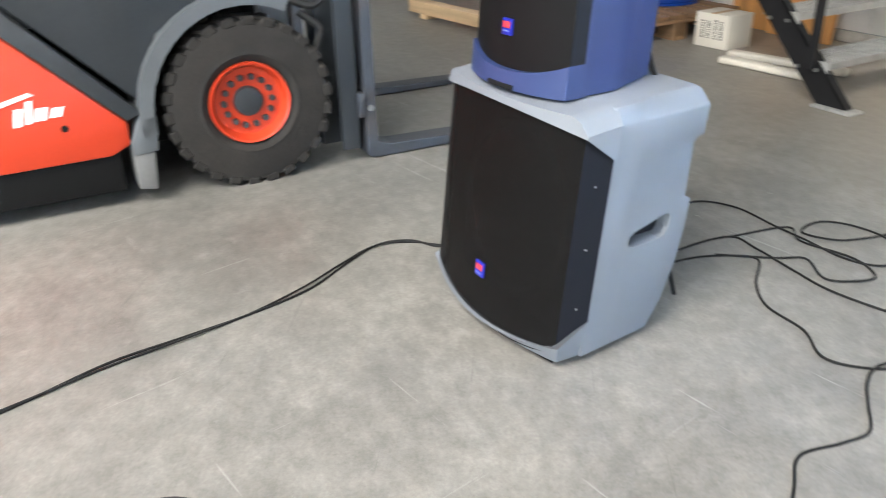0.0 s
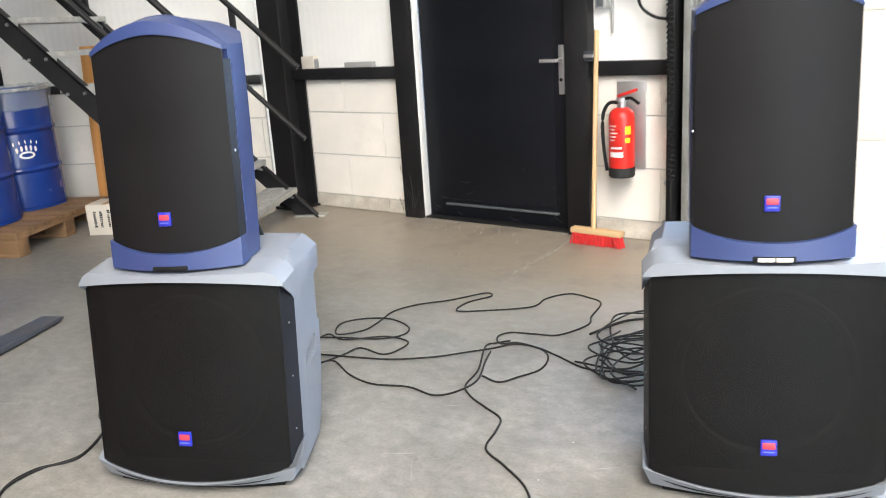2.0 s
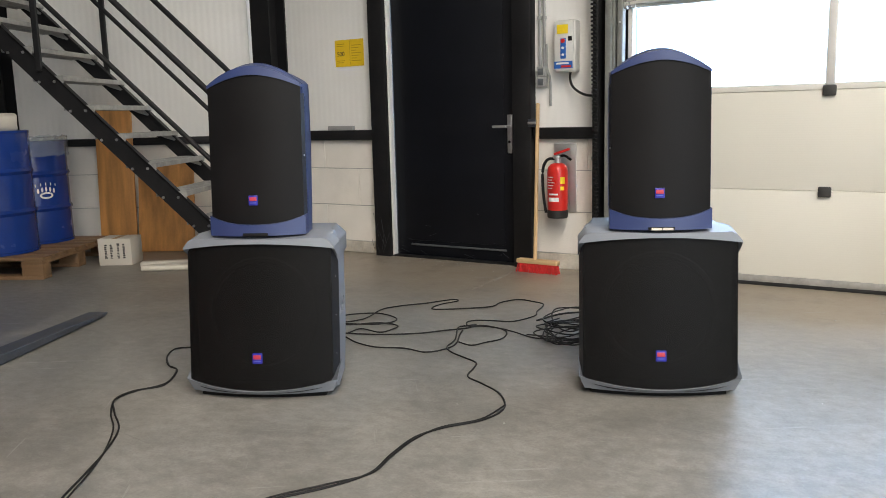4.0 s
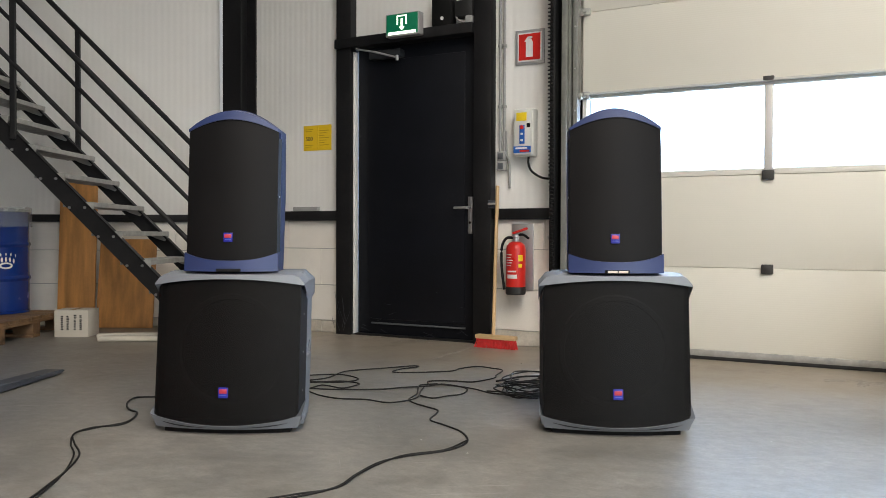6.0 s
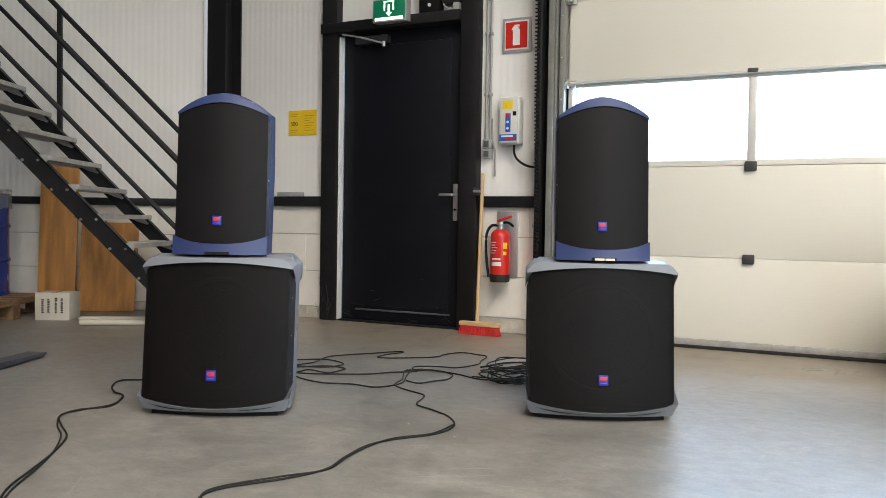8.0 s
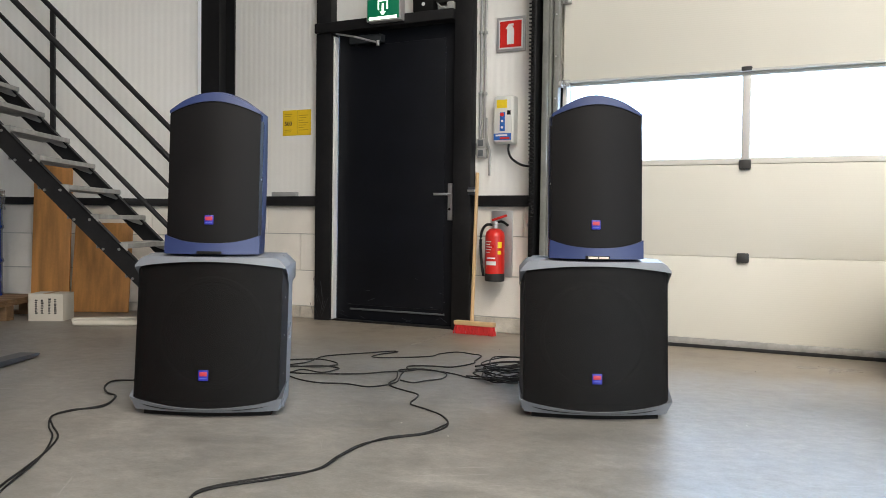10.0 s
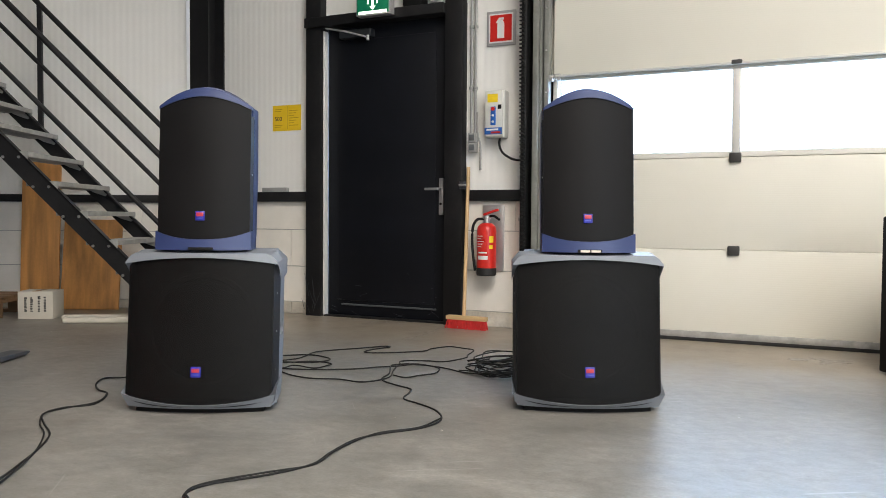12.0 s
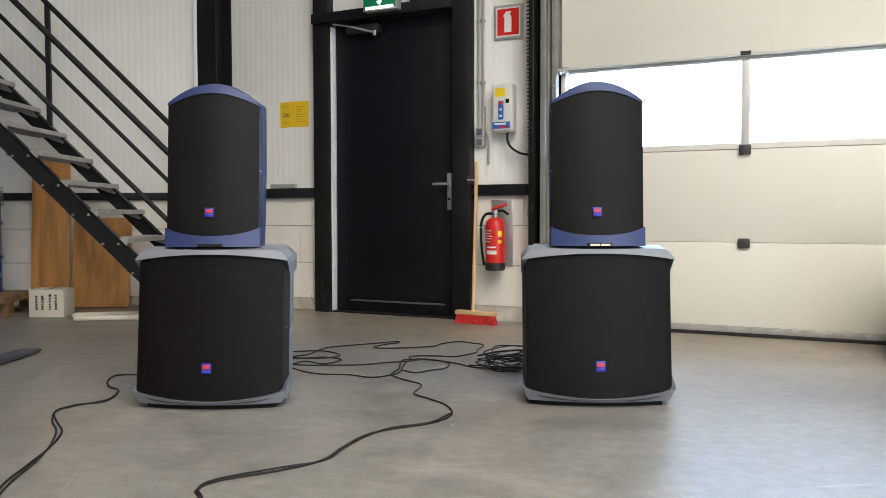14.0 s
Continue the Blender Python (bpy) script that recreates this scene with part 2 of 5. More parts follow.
M = {
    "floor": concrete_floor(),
    "panel": ribbed(mat("white_coated_wall_panel", (0.86, 0.85, 0.815), 0.45, 0, 0.04, 1.5, 0.02, 80, 0.10, (0.60, 0.58, 0.53)), "X", 0.05, 0.0014),
    "block": mat("painted_concrete_block", (0.81, 0.77, 0.70), 0.75, 0, 0.08, 3, 0.5, 140, 0.22, (0.44, 0.39, 0.32)),
    "joint": mat("grey_mortar", (0.45, 0.44, 0.41), 0.9, 0, 0.2, 10, 0.4),
    "steel": mat("black_painted_steel", (0.010, 0.010, 0.011), 0.5, 0, 0.3, 5, 0.1, 60, 0.25, (0.04, 0.037, 0.034), 0.3),
    "door": mat("black_door_paint", (0.0045, 0.0055, 0.0085), 0.5, 0, 0.3, 4, 0.1, 120, 0.18, (0.020, 0.020, 0.021), 0.24),
    "gate": ribbed(mat("cream_sandwich_panel", (0.74, 0.72, 0.64), 0.5, 0, 0.03, 1.2, 0.03, 120), "Z", 0.0125, 0.0003),
    "alu": mat("dull_aluminium", (0.62, 0.62, 0.62), 0.38, 0.85, 0.1, 8, 0.05),
    "galv": mat("galvanised_steel", (0.47, 0.47, 0.45), 0.5, 0.6, 0.2, 14, 0.1, 60, 0.3, (0.25, 0.24, 0.22)),
    "rubber": mat("black_rubber", (0.015, 0.015, 0.015), 0.6, 0, 0.3, 9, 0.15),
    "cable": mat("black_cable_sheath", (0.010, 0.010, 0.010), 0.6, 0, 0.2, 9, 0.05, spec=0.25),
    "sub_shell": mat("silver_grey_textured_moulding", (0.190, 0.208, 0.236), 0.50, 0.1, 0.06, 3, 0.09, 420, 0.1, (0.15, 0.155, 0.165)),
    "top_shell": mat("dark_blue_textured_moulding", (0.025, 0.041, 0.122), 0.40, 0, 0.08, 3, 0.09, 420),
    "navy": mat("navy_side_strip", (0.008, 0.009, 0.013), 0.5, 0, 0.1, 5, 0.1, 300, spec=0.2),
    "grille": see_through("black_perforated_grille", (0.0050, 0.0048, 0.0048), 0.80, 0.5, 0.15),
    "fine_grille": mat("black_fine_perforated_grille", (0.0066, 0.0064, 0.0068), 0.5, 0, 0.2, 4, 0.05, 200, spec=0.13),
    "inside": mat("black_baffle", (0.005, 0.005, 0.005), 0.7, spec=0.2),
    "cone": mat("grey_driver_rim", (0.42, 0.42, 0.42), 0.5),
    "badge_blue": mat("blue_badge", (0.012, 0.018, 0.30), 0.4, 0, 0.1),
    "badge_red": mat("red_badge", (0.42, 0.03, 0.045), 0.45, 0, 0.1),
    "badge_pale": mat("pale_blue_badge_print", (0.10, 0.13, 0.42), 0.45),
    "worn_line": mat("worn_pale_floor_paint", (0.315, 0.295, 0.262), 0.7, 0, 0.3, 30),
    "screw": mat("bright_screw_metal", (0.6, 0.6, 0.6), 0.3, 1.0),
    "white": mat("white_plastic", (0.78, 0.78, 0.76), 0.4, 0, 0.05),
    "paper": mat("yellow_notice_paper", (0.83, 0.56, 0.02), 0.6, 0, 0.05),
    "ink": mat("dark_print", (0.03, 0.03, 0.03), 0.7),
    "amber_ink": mat("brown_print", (0.52, 0.33, 0.012), 0.7),
    "red": mat("signal_red_paint", (0.62, 0.025, 0.018), 0.3, 0, 0.08, 6, 0.03),
    "fork_red": mat("orange_red_machine_paint", (0.50, 0.042, 0.013), 0.35, 0, 0.08, 3, 0.06, 90, 0.18, (0.38, 0.05, 0.02)),
    "fork_grey": mat("dark_grey_machine_paint", (0.024, 0.028, 0.032), 0.42, 0, 0.18, 4, 0.08, 90, 0.2, (0.05, 0.047, 0.044)),
    "fender": mat("grey_plastic_mudguard", (0.085, 0.093, 0.10), 0.45, 0, 0.15, 5, 0.1, 120),
    "flap": mat("pale_grey_mud_flap", (0.12, 0.12, 0.117), 0.7, 0, 0.15, 6),
    "fork_steel": mat("worn_fork_steel", (0.058, 0.064, 0.076), 0.5, 0.4, 0.25, 6, 0.2, 60, 0.55, (0.095, 0.068, 0.050)),
    "tyre": mat("dusty_tyre_rubber", (0.022, 0.020, 0.018), 0.8, 0, 0.25, 8, 0.3, 80, 0.4, (0.040, 0.036, 0.031), 0.25),
    "drum": mat("glossy_blue_drum_paint", (0.004, 0.032, 0.205), 0.24, 0, 0.12, 4, 0.03, 60),
    "film": see_through("crumpled_clear_film", (0.6, 0.66, 0.72), 0.30, 0.2),
    "pallet": wood_mat("pallet_wood", (0.18, 0.105, 0.052), 0),
    "timber": wood_mat("pale_sawn_timber", (0.58, 0.42, 0.25), 0),
    "board": wood_mat("orange_brown_veneer_board", (0.61, 0.295, 0.095), 2, 0.5, 0.3),
    "broom_wood": wood_mat("pale_broom_wood", (0.62, 0.42, 0.22), 0, 0.5, 0.15),
    "broom_handle": wood_mat("pale_broom_stick", (0.62, 0.42, 0.22), 2, 0.5, 0.15),
    "bristle": mat("red_nylon_bristle", (0.65, 0.03, 0.03), 0.5, 0, 0.25, 40),
    "carton": mat("white_carton", (0.60, 0.56, 0.48), 0.8, 0, 0.06, 5),
    "jug": mat("grey_translucent_jerrycan", (0.32, 0.36, 0.38), 0.35, 0, 0.15, 6),
    "orange": mat("orange_plastic", (0.75, 0.17, 0.06), 0.45),
    "brown": mat("brown_packing_paper", (0.40, 0.27, 0.15), 0.85, 0, 0.25, 5, 0.4, 25),
    "green": glow("lit_green_sign_face", (0.0, 0.12, 0.055), 0.4),
    "lit_white": glow("lit_sign_white", (0.85, 1.0, 0.8), 1.3),
    "grey": mat("grey_plastic_housing", (0.33, 0.33, 0.32), 0.5),
    "sign_grey": mat("grey_sign_frame", (0.42, 0.42, 0.42), 0.4, 0.3),
    "box_white": mat("control_box_plastic", (0.66, 0.66, 0.62), 0.4, 0, 0.04),
    "blue_label": mat("blue_label", (0.02, 0.12, 0.45), 0.4),
    "yellow": mat("yellow_label", (0.85, 0.62, 0.02), 0.5),
    # walls and roof deck out of view, kept dark to cut bounced light
    "dull_wall": mat("dull_grey_wall_panel", (0.16, 0.155, 0.15), 0.6, 0, 0.1, 1.5),
    "ceiling": mat("grey_roof_deck", (0.28, 0.275, 0.27), 0.7, 0, 0.05, 2),
    "outside": glow("bright_overcast_outdoors", (0.50, 0.71, 1.0), 11.5),
    "bare_block": mat("bare_rough_block", (0.50, 0.46, 0.39), 0.9, 0, 0.25, 9, 0.8, 70, 0.5, (0.72, 0.69, 0.62)),
    "dull_galv": mat("weathered_galvanised_steel", (0.24, 0.24, 0.225), 0.6, 0.35, 0.2, 10, 0.1, 60, 0.3, (0.14, 0.135, 0.12)),
    "pale_rail": mat("pale_coated_rail", (0.62, 0.61, 0.57), 0.4, 0.1, 0.05, 4),
    "hinge_grey": mat("dark_grey_hinge_plastic", (0.035, 0.034, 0.032), 0.5),
}


def pane_mat():
    m = bpy.data.materials.new("clear_window_pane")
    m.use_nodes = True
    n, l = m.node_tree.nodes, m.node_tree.links
    tr, gl, mx = n.new("ShaderNodeBsdfTransparent"), n.new("ShaderNodeBsdfGlossy"), n.new("ShaderNodeMixShader")
    gl.inputs["Roughness"].default_value = 0.05
    mx.inputs[0].default_value = 0.06
    l.new(tr.outputs[0], mx.inputs[1])
    l.new(gl.outputs[0], mx.inputs[2])
    l.new(mx.outputs[0], n["Material Output"].inputs["Surface"])
    return m


M["pane"] = pane_mat()


# ---- mesh helpers ----
def link_mesh(name, bm, material, parent=None, smooth=False):
    bmesh.ops.recalc_face_normals(bm, faces=bm.faces)
    me = bpy.data.meshes.new(name)
    bm.to_mesh(me)
    bm.free()
    me.materials.append(M[material])
    if smooth:
        me.polygons.foreach_set("use_smooth", [True] * len(me.polygons))
        me.set_sharp_from_angle(angle=radians(35))
    ob = new(name, me)
    if parent is not None:
        ob.parent = parent
    return ob


def part(name, bm, material, parent, label="", smooth=True):
    ob = link_mesh(name, bm, material, parent, smooth)
    if label:
        ob["label"] = label
    return ob


def thing(name, m, label, category, group=""):
    ob = new(name)
    ob.empty_display_size = 0.1
    ob.matrix_world = m
    return tagged(ob, label, category, group)


def setting(name, bm, material, label, category, smooth=False, m=None):
    ob = link_mesh(name, bm, material, None, smooth)
    if m is not None:
        ob.matrix_world = m
    return tagged(ob, label, category, kind="structure")


def box(x0, x1, y0, y1, z0, z1, bevel=0.0, bm=None, seg=2):
    own = bmesh.new()
    bmesh.ops.create_cube(own, size=1, matrix=Matrix.Translation(((x0 + x1) / 2, (y0 + y1) / 2, (z0 + z1) / 2)) @ Matrix.Diagonal((x1 - x0, y1 - y0, z1 - z0, 1)))
    if bevel > 0:
        bmesh.ops.bevel(own, geom=list(own.edges), offset=bevel, segments=seg, affect="EDGES", profile=0.5)
    return join(bm, own)


def join(bm, other, m=None):
    if m is not None:
        bmesh.ops.transform(other, matrix=m, verts=other.verts)
    if bm is None:
        return other
    tmp = bpy.data.meshes.new("tmp")
    other.to_mesh(tmp)
    other.free()
    bm.from_mesh(tmp)
    bpy.data.meshes.remove(tmp)
    return bm


def slab(x0, x1, y0, y1, z0, z1, nx, fn, nz=1):
    """A box cut into nx strips, each corner then moved by fn(x, y, z) -> (x, y, z)."""
    bm = box(x0, x1, y0, y1, z0, z1)
    for i in range(1, nx):
        bmesh.ops.bisect_plane(bm, geom=list(bm.verts) + list(bm.edges) + list(bm.faces), plane_co=(x0 + (x1 - x0) * i / nx, 0, 0), plane_no=(1, 0, 0))
    for i in range(1, nz):
        bmesh.ops.bisect_plane(bm, geom=list(bm.verts) + list(bm.edges) + list(bm.faces), plane_co=(0, 0, z0 + (z1 - z0) * i / nz), plane_no=(0, 0, 1))
    for v in bm.verts:
        v.co = fn(*v.co)
    return bm


def prism(outline, h0, h1, axis="z", bevel=0.0):
    """A flat outline drawn out along an axis: z takes (x, y), x takes (y, z), y takes (x, z)."""
    bm = bmesh.new()

    def at(p, h):
        return {"z": (p[0], p[1], h), "x": (h, p[0], p[1]), "y": (p[0], h, p[1])}[axis]

    a, b = [bm.verts.new(at(p, h0)) for p in outline], [bm.verts.new(at(p, h1)) for p in outline]
    bm.faces.new(a)
    bm.faces.new(b)
    for i in range(len(a)):
        bm.faces.new((a[i - 1], a[i], b[i], b[i - 1]))
    bmesh.ops.recalc_face_normals(bm, faces=bm.faces)
    if bevel > 0:
        bmesh.ops.bevel(bm, geom=list(bm.edges), offset=bevel, segments=2, affect="EDGES", profile=0.5)
    return bm


def rod(p, q, r, sides=12, r2=None, bm=None):
    p, q = Vector(p), Vector(q)
    own = bmesh.new()
    d = q - p
    bmesh.ops.create_cone(own, cap_ends=True, segments=sides, radius1=r, radius2=r if r2 is None else r2, depth=d.length,
                          matrix=Matrix.Translation((p + q) / 2) @ d.to_track_quat("Z", "Y").to_matrix().to_4x4())
    return join(bm, own)


def lathe(profile, sides=40, axis="z", bm=None, caps=True):
    """Turns (radius, height) round the z axis, or round y for wheels."""
    own = bmesh.new()
    rings = []
    for r, h in profile:
        ring = []
        for i in range(sides):
            a = 2 * math.pi * i / sides
            c, s = r * math.cos(a), r * math.sin(a)
            ring.append(own.verts.new((c, s, h) if axis == "z" else (c, h, s)))
        rings.append(ring)
    for k in range(len(rings) - 1):
        for i in range(sides):
            j = (i + 1) % sides
            own.faces.new((rings[k][i], rings[k][j], rings[k + 1][j], rings[k + 1][i]))
    for ring, (r, h) in ((rings[0], profile[0]), (rings[-1], profile[-1])):
        if caps and r > 1e-6:
            own.faces.new(ring)
    bmesh.ops.remove_doubles(own, verts=own.verts, dist=1e-6)
    return join(bm, own)


def smooth_line(points, steps=6):
    pts = [Vector(p) for p in points]
    ext = [2 * pts[0] - pts[1]] + pts + [2 * pts[-1] - pts[-2]]
    out = []
    for i in range(1, len(ext) - 2):
        a, b, c, d = ext[i - 1:i + 3]
        for k in range(steps):
            t = k / steps
            out.append(0.5 * (2 * b + (c - a) * t + (2 * a - 5 * b + 4 * c - d) * t * t + (3 * b - a - 3 * c + d) * t ** 3))
    out.append(pts[-1])
    return out


def hose(points, r, sides=8, steps=6, bm=None):
    """A round cord swept along a smooth line through the points."""
    line = smooth_line(points, steps)
    own = bmesh.new()
    rings, up = [], Vector((0, 0, 1))
    for i, p in enumerate(line):
        d = (line[min(i + 1, len(line) - 1)] - line[max(i - 1, 0)]).normalized()
        side = d.cross(up)
        if side.length < 0.05:
            side = d.cross(Vector((1, 0, 0)))
        side.normalize()
        top = side.cross(d)
        rings.append([own.verts.new(p + r * (math.cos(2 * math.pi * k / sides) * side + math.sin(2 * math.pi * k / sides) * top)) for k in range(sides)])
    for a, b in zip(rings, rings[1:]):
        for k in range(sides):
            own.faces.new((a[k - 1], a[k], b[k], b[k - 1]))
    own.faces.new(rings[0])
    own.faces.new(rings[-1])
    return join(bm, own)


def cut(ob, cutter):
    """Takes the cutter's shape out of ob's mesh for good."""
    me = bpy.data.meshes.new("cutter")
    bmesh.ops.recalc_face_normals(cutter, faces=cutter.faces)
    cutter.to_mesh(me)
    cutter.free()
    tool = new("cutter", me)
    tool.matrix_world = ob.matrix_world
    if ob.parent:
        tool.parent = ob.parent
    mod = ob.modifiers.new("cut", "BOOLEAN")
    mod.operation, mod.solver, mod.object = "DIFFERENCE", "EXACT", tool
    bpy.context.view_layer.update()
    done = bpy.data.meshes.new_from_object(ob.evaluated_get(bpy.context.evaluated_depsgraph_get()))
    ob.modifiers.clear()
    ob.data = done
    bpy.data.objects.remove(tool)


# ---- the hall: floor, walls, roof ----
YARD = pose(-0.29, -1.03, 0, 0, 0, 27)      # the stair, the racks and the stores keep to this skewed grid
LEFT = 1.22                                  # the stair wall's face, across that grid


def floor_and_shell():
    b = bmesh.new()
    bmesh.ops.create_grid(b, x_segments=8, y_segments=8, size=60)
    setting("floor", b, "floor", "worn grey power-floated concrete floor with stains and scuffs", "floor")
    # out-of-view wall; its opening exists only for the added daylight lamp
    b = box(7.0, 7.15, -4.0, 0.3, 0, 6.2)
    box(7.0, 7.15, -13, -9.0, 0, 6.2, 0, b)
    box(7.0, 7.15, -9.0, -4.0, 4.2, 6.2, 0, b)
    setting("wall_east", b, "panel", "unseen white panel wall with an opening for the added daylight lamp", "wall")
    b = box(-12, 7.0, -13.15, -13, 0, 6.2)
    setting("wall_south", b, "dull_wall", "unseen plain grey wall closing the hall, dark to cut bounce", "wall")
    b = box(-12.15, -12, -13, -4, 0, 6.2)
    setting("wall_west", b, "dull_wall", "unseen plain grey wall closing the hall, dark to cut bounce", "wall")
    # unseen roof deck, left open above the added overhead lamps
    xs = sorted([-12.3, 7.3] + [x + s for x, y in OVERHEAD_LAMPS for s in (-0.6, 0.6)])
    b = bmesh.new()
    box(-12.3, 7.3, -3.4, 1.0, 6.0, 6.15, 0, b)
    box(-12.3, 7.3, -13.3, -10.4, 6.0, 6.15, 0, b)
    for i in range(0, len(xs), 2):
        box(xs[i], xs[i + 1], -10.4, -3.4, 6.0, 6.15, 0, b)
    setting("ceiling", b, "ceiling", "unseen grey roof deck with openings for added overhead lamps", "ceiling")


def wall_north():
    b = bmesh.new()
    box(-1.08, -0.112, 0.012, 0.15, 0.0, 6.0, 0, b)
    box(-0.112, 1.13, 0.012, 0.15, 2.137, 6.0, 0, b)
    box(1.13, 1.60, 0.012, 0.15, 0.0, 6.0, 0, b)
    box(1.60, 5.35, 0.012, 0.15, 3.15, 6.0, 0, b)
    box(5.35, 7.0, 0.012, 0.15, 0.0, 6.0, 0, b)
    w = setting("wall_north", b, "panel", "white ribbed panel wall above painted block courses", "wall")
    for x0, x1 in ((-1.08, -0.113), (1.135, 1.60), (5.36, 7.0)):
        part("rail", box(x0, x1, -0.045, 0.013, 0.83, 0.90, 0.004), "steel", w, "black steel rail")
        part("mortar", box(x0, x1, 0.004, 0.0125, 0.0, 0.832), "joint", w)
    return w


def wall_left():
    b = box(-9.4, -0.385, LEFT + 0.012, LEFT + 0.15, 0, 6.0)
    w = setting("wall_stair", b, "panel", "white ribbed panel wall behind the stair", "wall", m=YARD)
    part("rail", box(-9.4, -0.385, LEFT - 0.04, LEFT + 0.013, 0.820, 0.876, 0.004), "steel", w, "black steel rail")
    part("mortar", box(-9.4, -0.385, LEFT + 0.004, LEFT + 0.0125, 0, 0.822), "joint", w)
    return w


def h_column(m, size, height):
    """A rolled H-section column."""
    s, f, wb = size / 2, 0.014, 0.005
    b = prism([(-s, -s), (s, -s), (s, -s + f), (wb, -s + f), (wb, s - f), (s, s - f), (s, s), (-s, s), (-s, s - f), (-wb, s - f), (-wb, -s + f), (-s, -s + f)], 0.0, height)
    box(-s - 0.02, s + 0.02, -s - 0.02, s, 0, 0.015, 0, b)
    ob = link_mesh("steel_column", b, "steel")
    ob.matrix_world = m
    return tagged(ob, "black-painted steel H-section column standing against the wall", "column")


def coord(a, v, z=0.0):
    """A place on the skewed grid: a metres up along the stair's run, v across it."""
    return YARD @ Vector((-a, v, z))


floor_and_shell()
WN, WL = wall_north(), wall_left()
h_column(pose(-0.993, -0.098, 0), 0.18, 6.0)
h_column(YARD @ pose(-2.36, LEFT - 0.07, 0), 0.18, 6.0)
setting("backdrop", box(0.5, 6.8, 2.0, 2.05, -0.1, 4.5), "outside", "bright daylight outside the gate windows", "sky")


# ---- door, gate and what hangs on the wall ----
def steel_door():
    d = thing("door_1", pose(0, 0, 0), "closed black steel door with lever handle and scuffed base", "door")
    d["kind"] = "structure"
    part("door_post", box(-0.112, 0.015, -0.06, 0.14, 0, 3.4, 0.004), "steel", d)
    part("door_post", box(1.0, 1.128, -0.06, 0.14, 0, 3.4, 0.004), "steel", d)
    part("lintel", box(-0.108, 1.0, -0.09, 0.12, 2.066, 2.135, 0.004), "steel", d)
    part("edge_strip", box(0.016, 0.029, -0.03, 0.02, 0.0, 2.045, 0.003), "white", d, "white vertical edge strip")
    leaf = part("leaf", box(0.032, 0.996, 0.02, 0.065, 0.012, 2.068, 0.003), "door", d)
    part("raised_panel", box(0.12, 0.90, 0.012, 0.024, 0.12, 1.97, 0.006), "door", leaf)
    part("kick_strip", box(0.153, 0.910, 0.004, 0.022, 0.084, 0.095, 0.002), "fender", leaf, "scuffed metal strip")
    part("threshold", box(-0.01, 1.0, -0.03, 0.1, 0.0, 0.012, 0.002), "steel", d)
    h = part("handle_plate", box(0.930, 0.963, 0.004, 0.021, 0.735, 0.985, 0.004), "alu", leaf, "brushed metal handle plate")
    b = rod((0.946, 0.01, 0.910), (0.946, -0.045, 0.910), 0.009)
    hose([(0.946, -0.045, 0.910), (0.915, -0.048, 0.910), (0.85, -0.045, 0.910)], 0.009, 10, 4, b)
    part("lever", b, "alu", leaf, "chrome lever")
    part("key_cylinder", rod((0.946, 0.0, 0.81), (0.946, 0.02, 0.81), 0.009), "inside", leaf)
    c = part("closer_body", box(0.16, 0.42, -0.045, 0.021, 1.975, 2.03, 0.006), "fork_grey", leaf, "dark grey door closer")
    b = rod((0.40, -0.05, 1.965), (0.24, -0.10, 2.01), 0.007)
    rod((0.24, -0.10, 2.01), (0.07, -0.075, 2.050), 0.006, 10, None, b)
    rod((0.40, -0.05, 1.945), (0.40, -0.05, 1.98), 0.012, 10, None, b)
    part("closer_arm", b, "alu", leaf)
    return d


